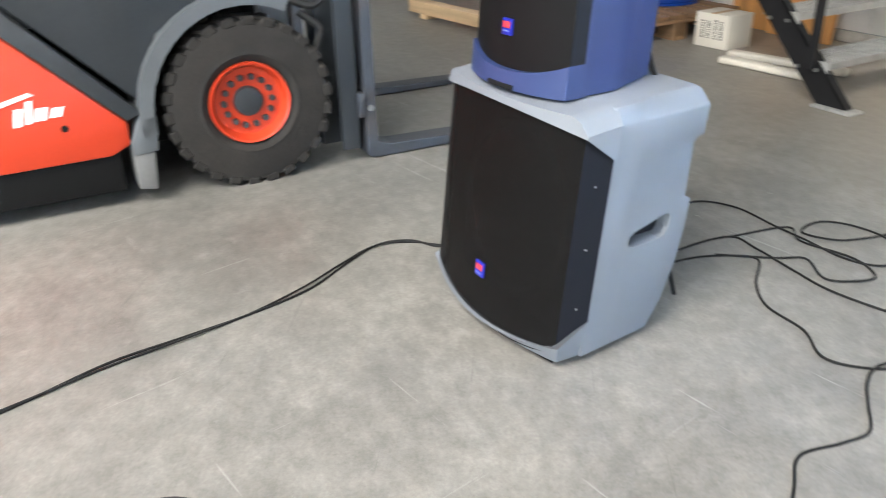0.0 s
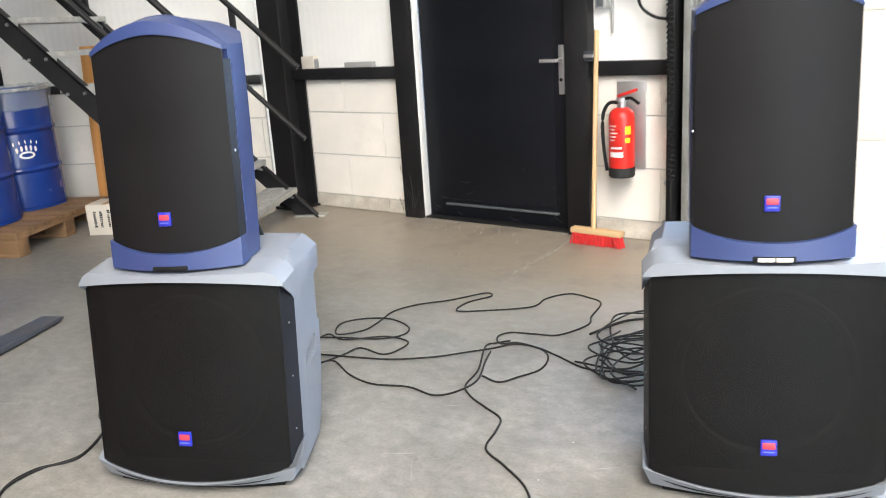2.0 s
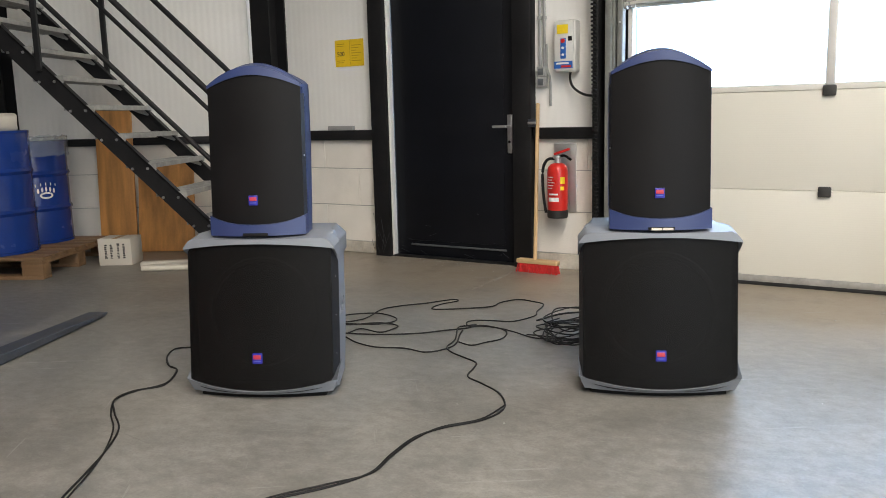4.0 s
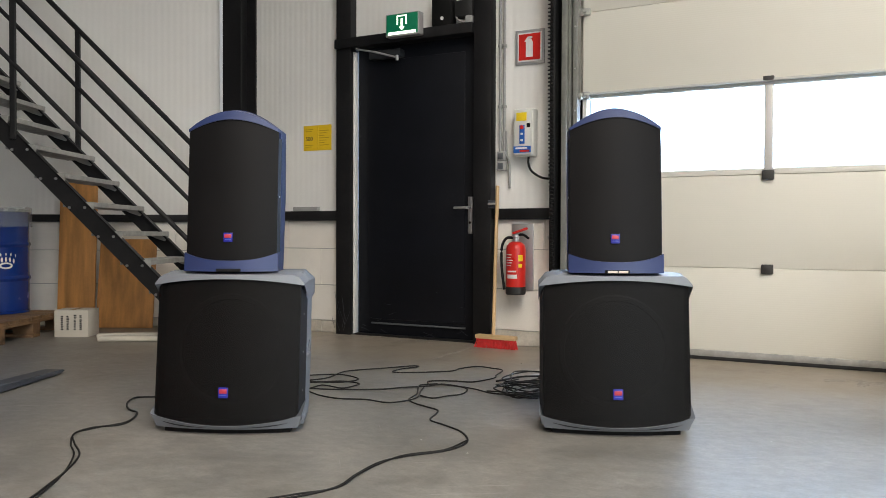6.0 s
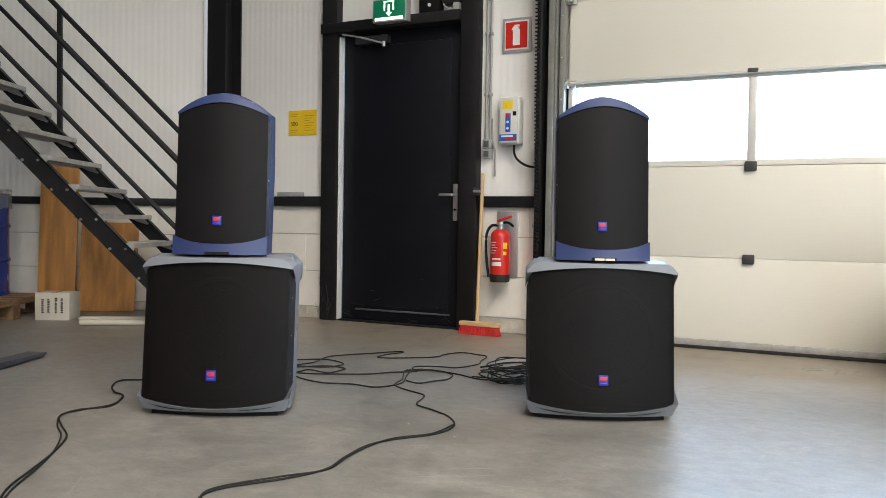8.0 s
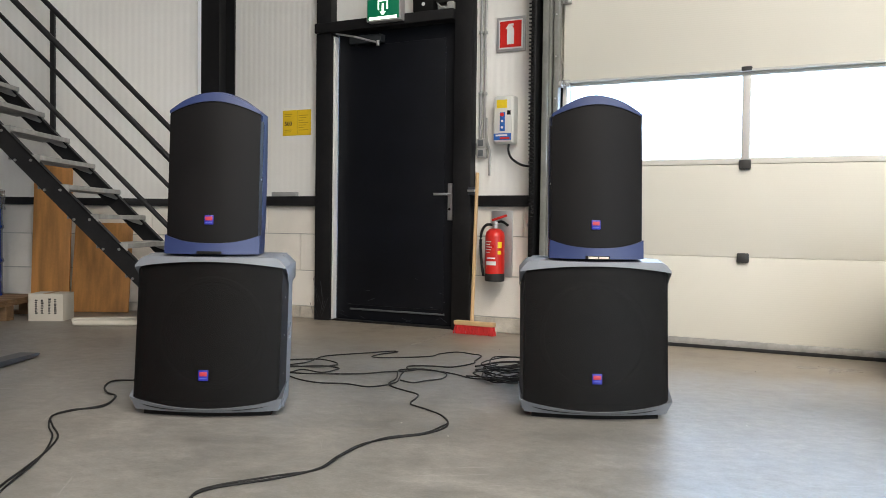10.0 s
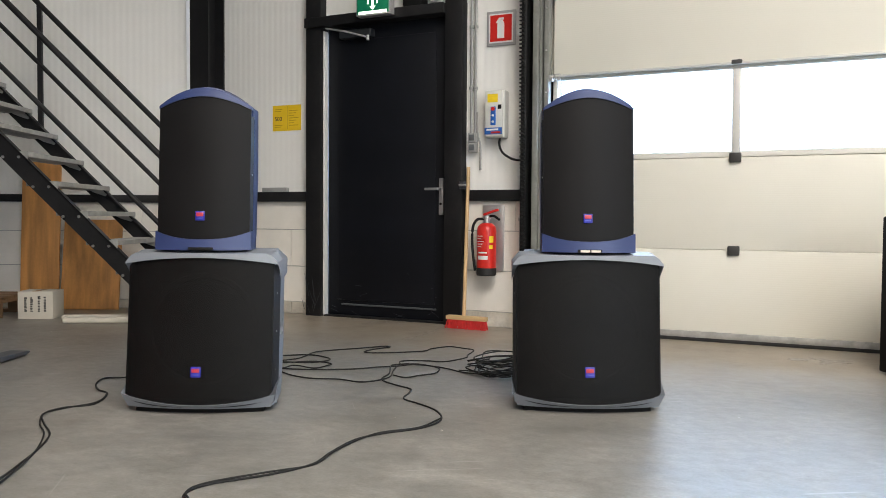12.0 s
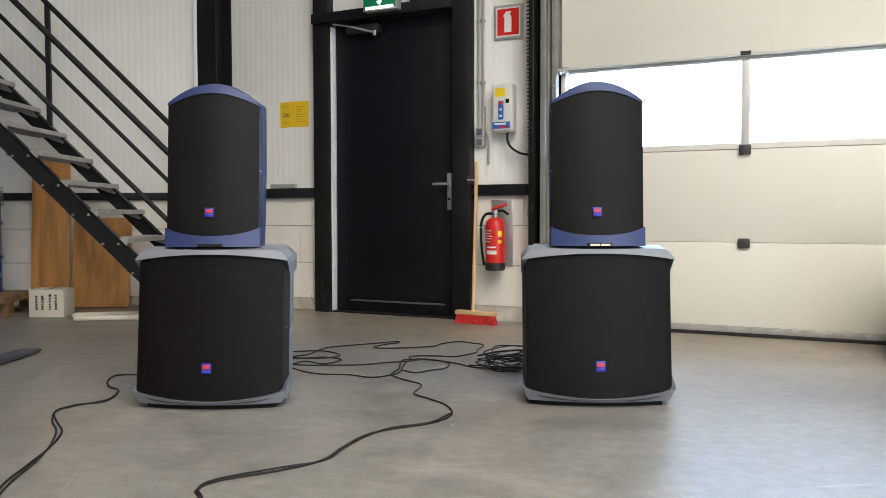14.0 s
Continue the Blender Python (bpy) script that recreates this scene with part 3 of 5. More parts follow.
def sectional_gate():
    g = thing("door_2", pose(0, 0, 0), "closed cream sectional overhead gate with a row of windows", "overhead door")
    g["kind"] = "structure"
    x0, x1 = 1.735, 5.30
    seams = [0.056, 0.541, 1.076, 1.60, 2.12, 2.64, 3.16]
    # infill and backing added to block daylight leaks; the black infill darkens the gap
    part("jamb", box(1.598, 1.738, 0.05, 0.16, 0.0, 3.3), "steel", g, "", False)
    for z0, z1 in ((0.0, 1.09), (1.59, 3.3)):
        part("back_skin", box(x0 - 0.05, x1 + 0.1, 0.046, 0.052, z0, z1), "gate", g, "", False)
    part("seal", box(x0, x1, -0.008, 0.04, 0.0, 0.021, 0.004), "rubber", g, "black rubber seal")
    part("bottom_rail", box(x0, x1, -0.006, 0.045, 0.020, 0.056, 0.003), "galv", g, "aluminium bottom rail")
    for i, (a, b) in enumerate(zip(seams, seams[1:])):
        if i == 2:
            continue
        part("gate_panel", box(x0, x1, 0.0, 0.045, a + 0.001, b - 0.001, 0.003), "gate", g)
    # the window section: rails, mullions, panes
    part("window_rail", box(x0, x1, -0.004, 0.045, 1.077, 1.113, 0.004), "gate", g)
    part("window_rail", box(x0, x1, -0.004, 0.045, 1.580, 1.599, 0.004), "pale_rail", g)
    part("strut", box(x0 + 0.02, x1, -0.035, 0.0, 1.600, 1.614, 0.003), "pale_rail", g, "pale stiffening rail")
    edges = [x0, 2.831, 3.93, 5.015]
    for i, x in enumerate(edges):
        part("mullion", box(x if i == 0 else x - 0.024, x + (0.03 if i == 0 else 0.024), -0.008, 0.045, 1.100, 1.58, 0.004), "pale_rail", g)
    for a, b in zip(edges, edges[1:]):
        p = part("window_pane", box(a + 0.02, b - 0.02, 0.018, 0.022, 1.09, 1.585), "pane", g)
        p.visible_shadow = False
    for z in (0.541, 1.076, 1.608):
        for x in (2.831, 3.93, 5.015):
            hz = (0.033, 0.032, 0.024) if z < 1.5 else (0.028, 0.006, 0.018)
            part("hinge", box(x - hz[0], x + hz[0], -0.022 if z < 1.5 else -0.040, 0.0, z - hz[1], z + hz[2], 0.007 if z < 1.5 else 0.003), "hinge_grey", g, "dark plastic hinge cover")
    # guide track, angle and end hinges
    part("guide_track", prism([(1.680, -0.11), (1.692, -0.11), (1.692, -0.10), (1.687, -0.10), (1.687, -0.01), (1.680, -0.01)], 0.0, 3.3), "dull_galv", g, "galvanised guide track")
    for z in (0.56, 1.09, 1.60, 2.12):
        b = box(1.735, 1.785, -0.030, -0.002, z - 0.022, z + 0.022, 0.004)
        rod((1.69, -0.06, z - 0.01), (1.775, -0.06, z - 0.01), 0.006, 10, None, b)
        box(1.735, 1.765, -0.066, -0.028, z - 0.016, z - 0.004, 0.002, b)
        rod((1.732, -0.06, z - 0.01), (1.750, -0.06, z - 0.01), 0.022, 14, None, b)
        part("end_hinge", b, "galv", g, "galvanised roller bracket")
    track = part("track", box(1.698, 1.730, -0.085, -0.03, 0.0, 3.3, 0.003), "dull_galv", g, "grey steel roller track")
    for i in range(12):
        part("track_bolt", rod((1.714, -0.084, 0.2 + 0.26 * i), (1.714, -0.090, 0.2 + 0.26 * i), 0.006, 8), "screw", track)
    part("gate_post", box(1.568, 1.602, -0.14, 0.012, 0.0, 3.4, 0.004), "steel", g)
    part("guide_angle", box(1.640, 1.676, -0.13, 0.0, 0.0, 3.3, 0.002), "dull_galv", g)
    return g


def exit_sign():
    s = thing("exit_sign", pose(0.503, -0.12, 2.083), "lit green emergency exit sign above the black door", "exit sign")
    part("housing", box(-0.133, 0.133, -0.035, 0.03, 0.0, 0.155, 0.006), "sign_grey", s)
    f = part("face", box(-0.123, 0.123, -0.039, -0.033, 0.012, 0.148, 0.002), "green", s, "glowing green face")
    b = box(-0.04, 0.04, -0.041, -0.038, 0.13, 0.138)
    box(-0.04, -0.03, -0.041, -0.038, 0.075, 0.13, 0, b)
    box(0.03, 0.04, -0.041, -0.038, 0.075, 0.13, 0, b)
    box(-0.008, 0.008, -0.041, -0.038, 0.055, 0.115, 0, b)
    join(b, prism([(-0.024, 0.06), (0.024, 0.06), (0.0, 0.035)], -0.041, -0.038, "y"))
    part("pictogram", b, "lit_white", f, "white door and arrow symbol", False)
    part("lamp", box(-0.11, 0.11, -0.041, -0.036, 0.010, 0.03, 0.002), "lit_white", s, "bright lamp strip")


def notice():
    s = thing("notice", pose(-0.331, 0.010, 1.448), "yellow printed notice sheet taped to the wall panel", "notice")
    part("sheet", box(-0.128, 0.128, -0.002, 0.0, -0.094, 0.094), "paper", s, "", False)
    b = bmesh.new()
    for k in range(7):
        w = 0.085 - 0.02 * (k % 3)
        box(0.02, 0.02 + w, -0.0035, -0.0015, 0.05 - k * 0.018, 0.055 - k * 0.018, 0, b)
    for k, z in enumerate((0.062, 0.048, -0.055, -0.068)):
        box(-0.11, -0.04 - 0.01 * (k % 2), -0.0035, -0.0015, z, z + 0.005, 0, b)
    box(0.005, 0.008, -0.0035, -0.0015, -0.085, 0.085, 0, b)
    part("print", b, "amber_ink", s, "faint lines of print", False)
    cu = bpy.data.curves.new("figures", "FONT")
    cu.body, cu.size, cu.extrude = "500", 0.045, 0.0008
    cu.align_x = "CENTER"
    tmp = new("figures", cu)
    bpy.context.view_layer.update()
    me = bpy.data.meshes.new_from_object(tmp.evaluated_get(bpy.context.evaluated_depsgraph_get()))
    bpy.data.objects.remove(tmp)
    me.materials.clear()
    me.materials.append(M["ink"])
    o = new("figures", me)
    o.parent, o.matrix_basis = s, pose(-0.075, -0.004, -0.02, 90, 0, 0)
    o["label"] = "bold black figures 500"


def fire_sign():
    s = thing("fire_extinguisher_sign", pose(1.376, 0.010, 1.946), "red square extinguisher sign in a grey frame", "sign")
    part("frame", box(-0.101, 0.101, -0.012, 0, -0.112, 0.112, 0.004), "sign_grey", s)
    part("border", box(-0.083, 0.083, -0.0145, -0.010, -0.094, 0.094), "white", s, "", False)
    f = part("face", box(-0.074, 0.074, -0.017, -0.012, -0.084, 0.084), "red", s, "red face", False)
    b = box(-0.024, 0.024, -0.0195, -0.016, -0.066, 0.03, 0.0)
    join(b, prism([(-0.024, 0.03), (0.024, 0.03), (0.012, 0.05), (-0.012, 0.05)], -0.0195, -0.016, "y"))
    join(b, prism([(-0.035, 0.036), (-0.012, 0.066), (0.02, 0.066), (0.02, 0.052), (-0.008, 0.052), (-0.026, 0.032)], -0.0195, -0.016, "y"))
    part("pictogram", b, "white", f, "white extinguisher symbol", False)


def control_box():
    s = thing("gate_control_box", pose(1.368, 0.012, 1.386), "pale grey gate control box with yellow and blue labels", "control box")
    part("housing", box(-0.070, 0.064, -0.085, 0, -0.155, 0.155, 0.014, None, 3), "box_white", s)
    part("cover", box(-0.066, 0.056, -0.102, -0.08, -0.146, 0.148, 0.008), "box_white", s)
    part("warning_label", box(-0.045, 0.025, -0.1045, -0.1, 0.072, 0.125), "yellow", s, "yellow warning label", False)
    part("key_strip", box(-0.024, 0.012, -0.106, -0.1, -0.075, 0.045, 0.003), "blue_label", s, "blue push-button strip")
    for z, m in ((0.03, "red"), (-0.012, "white"), (-0.052, "white")):
        part("push_button", rod((-0.006, -0.104, z), (-0.006, -0.111, z), 0.013 if m == "red" else 0.008, 16), m, s)
    part("emblem", box(0.026, 0.05, -0.1045, -0.1, 0.028, 0.055), "inside", s, "", False)
    b = part("name_plate", box(-0.064, 0.054, -0.1045, -0.1, -0.132, -0.09), "blue_label", s, "blue maker's plate", False)
    part("plate_mark", box(-0.05, 0.03, -0.106, -0.104, -0.108, -0.097), "white", b, "white bar of lettering", False)
    part("plate_mark", box(-0.02, 0.045, -0.106, -0.104, -0.127, -0.115), "red", b, "red bar", False)
    part("supply_cable", hose([(0.02, -0.05, -0.15), (0.022, -0.06, -0.20), (0.05, -0.07, -0.25), (0.11, -0.06, -0.29), (0.17, -0.045, -0.30), (0.205, -0.04, -0.30)], 0.0075), "cable", s, "black supply cable")


def switch_pair():
    s = thing("light_switch", pose(1.187, 0.012, 1.212), "grey double surface-mounted switch below conduits", "switch")
    for z in (-0.032, 0.032):
        h = part("switch_body", box(-0.03, 0.03, -0.045, 0, z - 0.031, z + 0.031, 0.005), "grey", s)
        part("rocker", box(-0.018, 0.018, -0.05, -0.044, z - 0.02, z + 0.02, 0.003), "fender", h)
    for x, z1 in ((-0.018, 2.8), (0.012, 2.8)):
        b = rod((x, -0.014, 0.06), (x, -0.014, z1), 0.009)
        part("conduit", b, "grey", s, "grey plastic conduit")
        for z in (0.35, 0.75, 1.15):
            part("clip", box(x - 0.013, x + 0.013, -0.026, 0, z, z + 0.02, 0.003), "grey", s)
    part("conduit", hose([(0.025, -0.014, 0.20), (0.028, -0.014, 0.06), (0.05, -0.014, -0.02), (0.052, -0.014, -0.18)], 0.008), "grey", s, "bent grey conduit")


def extinguisher():
    s = thing("fire_extinguisher", pose(1.33, -0.105, 0.345), "red fire extinguisher with black hose on a metal back plate", "fire extinguisher")
    part("back_plate", box(-0.065, 0.085, 0.088, 0.100, 0.025, 0.455, 0.003), "alu", s, "grey metal wall plate")
    part("cylinder", lathe([(0.0, 0.045), (0.061, 0.045), (0.063, 0.06), (0.063, 0.29), (0.058, 0.315), (0.042, 0.332), (0.025, 0.34), (0.0, 0.34)], 40), "red", s)
    part("foot", lathe([(0.0, 0.0), (0.058, 0.0), (0.064, 0.008), (0.064, 0.05), (0.0, 0.05)], 40), "rubber", s, "black plastic foot")
    part("valve", lathe([(0.0, 0.335), (0.018, 0.335), (0.018, 0.365), (0.026, 0.368), (0.026, 0.385), (0.0, 0.385)], 20), "alu", s, "metal valve")
    b = box(-0.02, 0.085, -0.012, 0.012, 0.385, 0.40, 0.004)
    bmesh.ops.rotate(b, cent=(-0.02, 0, 0.39), matrix=Matrix.Rotation(radians(-18), 3, "Y"), verts=b.verts)
    part("lever", b, "red", s, "red squeeze lever")
    part("carry_handle", hose([(0.0, 0, 0.375), (0.05, -0.01, 0.385), (0.095, -0.015, 0.36)], 0.008), "inside", s, "black carry handle")
    part("hose", hose([(-0.015, -0.01, 0.365), (-0.06, -0.015, 0.36), (-0.088, -0.02, 0.31), (-0.092, -0.02, 0.22), (-0.084, -0.02, 0.12), (-0.07, -0.02, 0.03)], 0.009), "cable", s, "black rubber hose")
    # printed fields wrapped on the front of the cylinder
    def field(a0, a1, z0, z1):
        bm, n = bmesh.new(), 8
        rows = [[bm.verts.new((0.0642 * math.sin(radians(a0 + (a1 - a0) * i / n)), -0.0642 * math.cos(radians(a0 + (a1 - a0) * i / n)), z)) for i in range(n + 1)] for z in (z0, z1)]
        for i in range(n):
            bm.faces.new((rows[0][i], rows[0][i + 1], rows[1][i + 1], rows[1][i]))
        return bm
    part("label", field(-35, 30, 0.105, 0.130), "white", s, "white print band")
    part("label", field(-30, 25, 0.145, 0.155), "white", s)
    for k in range(5):
        part("label", field(-42, -8 + 7 * (k % 3), 0.185 + k * 0.017, 0.190 + k * 0.017), "white", s)
    part("sticker", field(38, 66, 0.215, 0.255), "yellow", s, "yellow inspection sticker")
    part("sticker", field(38, 62, 0.175, 0.198), "yellow", s, "yellow inspection sticker")


def broom():
    s = thing("broom", pose(1.23, -0.185, 0, 0, 0, -3), "push broom with red bristles leaning on the wall", "broom")
    part("head", box(-0.142, 0.142, -0.026, 0.026, 0.058, 0.086, 0.006), "broom_wood", s, "pale wooden head")
    b = bmesh.new()
    rnd = random.Random(4)
    for i in range(20):
        for j in range(4):
            x, y = -0.128 + 0.256 * i / 19, -0.02 + 0.04 * j / 3
            for k in range(3):
                dx, dy = rnd.uniform(-0.012, 0.012) + x * 0.06, rnd.uniform(-0.01, 0.01)
                rod((x, y, 0.06), (x + dx, y + dy, 0.001), 0.0035, 5, 0.0022, b)
    o = part("bristles", b, "bristle", s, "red nylon bristles")
    o["kind"] = "stuff"
    part("stick", rod((-0.02, 0, 0.08), (-0.075, 0.155, 1.05), 0.012, 14), "broom_handle", s, "pale wooden stick")


def coil_cable():
    """The curly lead of the gate that hangs down its post."""
    pts = []
    turns = 92
    for i in range(turns * 8):
        t = i / (turns * 8)
        z = 2.55 - 2.2 * t
        x = 1.578 + 0.030 * t - 0.010 * math.sin(math.pi * t)
        a = 2 * math.pi * i / 8
        pts.append((x + 0.014 * math.cos(a), -0.163 + 0.014 * math.sin(a), z))
    s = thing("spiral_cable", pose(0, 0, 0), "black curly electric lead hanging beside the gate post", "cable")
    part("coil", hose(pts, 0.0042, 5, 1), "cable", s)
    part("tail", hose([(1.60, -0.165, 0.36), (1.60, -0.16, 0.15), (1.59, -0.15, 0.0)], 0.006), "cable", s)
    part("lead", hose([(1.578, -0.165, 2.55), (1.58, -0.155, 3.0), (1.58, -0.15, 3.3)], 0.006), "cable", s)
    q = thing("conduit_pipe", pose(1.535, -0.022, 0), "thin grey conduit pipe clipped to the wall", "pipe")
    part("pipe", rod((0, 0, 0.10), (0, 0, 1.24), 0.011), "galv", q)
    for z in (0.3, 0.7, 1.1):
        part("clip", box(-0.016, 0.016, -0.013, 0.022, z, z + 0.02, 0.002), "galv", q)
    part("bracket", box(-0.022, 0.02, -0.03, 0.02, 0.02, 0.12, 0.004), "grey", q)


def above_door():
    s = thing("gate_sensor_box", pose(0.77, -0.02, 2.136), "black plastic device resting on the door lintel", "device")
    part("housing", box(-0.085, 0.07, -0.055, 0.03, 0.0, 0.19, 0.012), "inside", s)
    part("dial", rod((0.0, -0.055, 0.05), (0.0, -0.06, 0.05), 0.012, 16), "white", s)
    s = thing("adapter", pose(0.93, -0.02, 2.136), "dark power adapter with cable on the door lintel", "device")
    part("body", box(-0.075, 0.06, -0.045, 0.03, 0.05, 0.16, 0.01), "rubber", s)
    part("socket", box(0.01, 0.06, -0.05, 0.02, 0.0, 0.05, 0.006), "grey", s)
    part("lead", hose([(-0.07, -0.03, 0.06), (-0.04, -0.05, 0.025), (0.0, -0.05, 0.01), (0.02, -0.03, 0.02)], 0.006), "grey", s)
    s = thing("latch_bracket", pose(1.135, -0.06, 0.895), "small brass-coloured catch on the door post", "latch")
    part("plate", box(-0.02, 0.03, -0.012, 0.0, 0.01, 0.06, 0.003), "fork_steel", s)
    part("bolt", rod((-0.015, -0.02, 0.035), (0.035, -0.02, 0.035), 0.008), "alu", s)
    s = thing("loose_slab", pose(-0.41, -0.0175, 0.9), "thin grey stone offcut lying on the wall rail", "offcut")
    part("slab", box(-0.115, 0.11, -0.02, 0.015, 0, 0.032, 0.003), "grey", s)
    s = thing("small_carton", pose(-0.83, -0.018, 0.9), "small white carton on the wall rail", "carton")
    part("body", box(-0.06, 0.05, -0.022, 0.018, 0, 0.075, 0.002), "carton", s)
    part("flap", box(0.05, 0.085, -0.02, -0.017, 0.0, 0.06), "grey", s, "", False)


steel_door()
sectional_gate()
exit_sign()
notice()
fire_sign()
control_box()
switch_pair()
extinguisher()
broom()
coil_cable()
above_door()


# ---- the two loudspeaker stacks ----
def rake(s, lean):
    """Leans every part of a cabinet back, its top and foot staying level."""
    for ob in s.children_recursive:
        for v in ob.data.vertices:
            v.co.y += lean * v.co.z
        ob.data.update()


def bow(x, half, depth):
    return -depth * (1 - (x / half) ** 2)


def badge(parent, x, y, z, s=0.018):
    b = part("badge", box(x - s, x + s, y - 0.004, y + 0.004, z - s * 1.05, z + s * 1.05, 0.002), "badge_blue", parent, "blue square badge")
    part("badge_mark", box(x - s * 0.78, x + s * 0.78, y - 0.0055, y - 0.003, z - s * 0.12, z + s * 0.72, 0.001), "badge_red", b, "red bar on the badge")
    part("badge_line", box(x - s * 0.7, x + s * 0.7, y - 0.0055, y - 0.003, z - s * 0.60, z - s * 0.44), "badge_pale", b, "", False)


def subwoofer(m, label):
    s = thing("subwoofer", m, label, "subwoofer", "subwoofers")
    H, D = 0.585, 0.385

    def taper(x, y, z):
        """The sides close in towards the back; the lid stands proud behind a step and is chamfered along its top edge."""
        k = max(0.0, (y - 0.084) / (D - 0.084))
        lid = z > 0.480 and y > 0.172
        w = 0.272 * (1 - (0.10 if lid else 0.14) * k)
        if z > 0.56:
            w -= 0.034 if y > 0.172 else 0.014
        return (math.copysign(w, x), y, z)

    # side outline: lid stepping out at the back, waist, raked foot
    b = prism([(0.084, 0.018), (0.298, 0.018), (0.335, 0.080), (0.364, 0.170), (0.374, 0.250), (0.374, 0.325), (0.352, 0.335), (0.346, 0.462), (0.364, 0.482), (0.366, 0.575), (0.345, H), (0.084, H)], -0.272, 0.272, "x")
    for z in (0.470, 0.486, 0.548):
        bmesh.ops.bisect_plane(b, geom=list(b.verts) + list(b.edges) + list(b.faces), plane_co=(0, 0, z), plane_no=(0, 0, 1))
    for y in (0.165, 0.180):
        bmesh.ops.bisect_plane(b, geom=list(b.verts) + list(b.edges) + list(b.faces), plane_co=(0, y, 0), plane_no=(0, 1, 0))
    for v in b.verts:
        v.co = taper(*v.co)
    bmesh.ops.recalc_face_normals(b, faces=b.faces)
    bmesh.ops.bevel(b, geom=[e for e in b.edges if len(e.link_faces) == 2 and e.calc_face_angle() > 0.5], offset=0.004, segments=2, affect="EDGES", profile=0.5)
    shell = part("shell", b, "sub_shell", s)
    cutter = bmesh.new()
    for sx in (-1, 1):
        # hand slot
        pts = [(0.180, 0.268), (0.186, 0.258), (0.200, 0.254), (0.285, 0.252), (0.300, 0.257), (0.309, 0.270), (0.311, 0.296), (0.305, 0.307), (0.292, 0.309), (0.200, 0.291), (0.185, 0.283)]
        join(cutter, prism(pts, sx * 0.205, sx * 0.30, "x"))
    cut(shell, cutter)
    # navy plates put the deep shade of each hand slot into colour
    for sx in (-1, 1):
        part("handle_recess", prism([(0.215, 0.254), (0.305, 0.254), (0.310, 0.306), (0.245, 0.298)], sx * 0.2055, sx * 0.2085, "x"), "navy", shell, "dark plate standing in for shade in the hand slot", False)
    # hollow for the baffle
    cut(shell, box(-0.225, 0.225, 0.0, 0.16, 0.05, 0.535))
    part("baffle", box(-0.224, 0.224, 0.10, 0.12, 0.05, 0.54), "inside", s)
    ring = lathe([(0.185, 0.0), (0.19, -0.012), (0.205, -0.012), (0.21, 0.0), (0.185, 0.0)], 48, "y", None, False)
    bmesh.ops.translate(ring, verts=ring.verts, vec=(0, 0.045, 0.295))
    part("driver_rim", ring, "cone", s, "grey rim of the driver behind the grille")
    # bowed lips above and below the grille
    def bottom(x, y, z):
        e = abs(x) / 0.281
        front = y < 0.03
        yy = (bow(x, 0.281, 0.047) + 0.006) if front else 0.090
        if z < 0.02:
            zz = 0.019
            yy += 0.020 if front else 0.0
        elif front:
            zz = 0.034 + 0.034 * e * e
        else:
            zz = 0.034 + 0.085 * max(0.0, (e - 0.90) / 0.10)
        return (x * (0.93 if z < 0.02 else 1.0), yy, zz)
    part("bottom_lip", slab(-0.281, 0.281, 0.0, 0.07, 0.0, 0.05, 28, bottom), "sub_shell", s)

    def top(x, y, z):
        e = abs(x) / 0.281
        front = y < 0.03
        yy = (bow(x, 0.281, 0.046) + 0.004) if front else 0.090
        if z > 0.55:
            zz = H + 0.003 - 0.034 * max(0.0, (e - 0.90) / 0.10) - (0.010 if front else 0.0)
        elif front:
            zz = 0.562 - 0.024 * e * e
        else:
            zz = 0.552 - 0.074 * max(0.0, (e - 0.90) / 0.10)
        return (x, yy, zz)
    part("top_lip", slab(-0.281, 0.281, 0.0, 0.07, 0.5, 0.59, 28, top), "sub_shell", s)

    # bowed grille
    def mesh(x, y, z):
        return (x, bow(x, 0.267, 0.042) + 0.012 + (0.006 if y > 0 else 0), z - (0.034 * (x / 0.267) ** 4 if z > 0.3 else -0.026 * (x / 0.267) ** 4))
    part("grille", slab(-0.267, 0.267, -0.01, 0.01, 0.026, 0.572, 28, mesh), "grille", s, "bowed black perforated grille")
    for sx in (-1, 1):
        q = bmesh.new()
        vs = [q.verts.new(p) for p in ((sx * 0.267, 0.012, 0.062), (sx * 0.2765, 0.084, 0.100), (sx * 0.2765, 0.084, 0.482), (sx * 0.267, 0.012, 0.542),
                                       (sx * 0.258, 0.022, 0.062), (sx * 0.264, 0.092, 0.100), (sx * 0.264, 0.092, 0.482), (sx * 0.258, 0.022, 0.542))]
        for f in ((0, 1, 2, 3), (7, 6, 5, 4), (0, 4, 5, 1), (1, 5, 6, 2), (2, 6, 7, 3), (3, 7, 4, 0)):
            q.faces.new([vs[i] for i in f])
        st = part("side_strip", q, "navy", s, "dark navy strip beside the grille", False)
        for z in (0.15, 0.29, 0.43):
            part("screw", rod((sx * 0.266, 0.05, z), (sx * 0.2728, 0.05, z), 0.0024, 10), "galv", st)
    badge(s, 0.0, -0.030, 0.152)
    # near-black slab carries the dark gap between lip and floor in its colour
    b = slab(-0.234, 0.234, 0.0, 0.265, 0.0, 0.019, 20, lambda x, y, z: (x * (1.0 if y < 0.1 else 0.92), bow(x, 0.281, 0.040) + 0.048 if y < 0.1 else y, z))
    part("base", b, "inside", s, "black base slab filling the shaded gap under the lip")
    b = box(-0.13, 0.13, 0.355, 0.382, 0.14, 0.32, 0.004)
    part("amplifier_panel", b, "inside", s, "black rear connector panel")
    rake(s, 0.115)
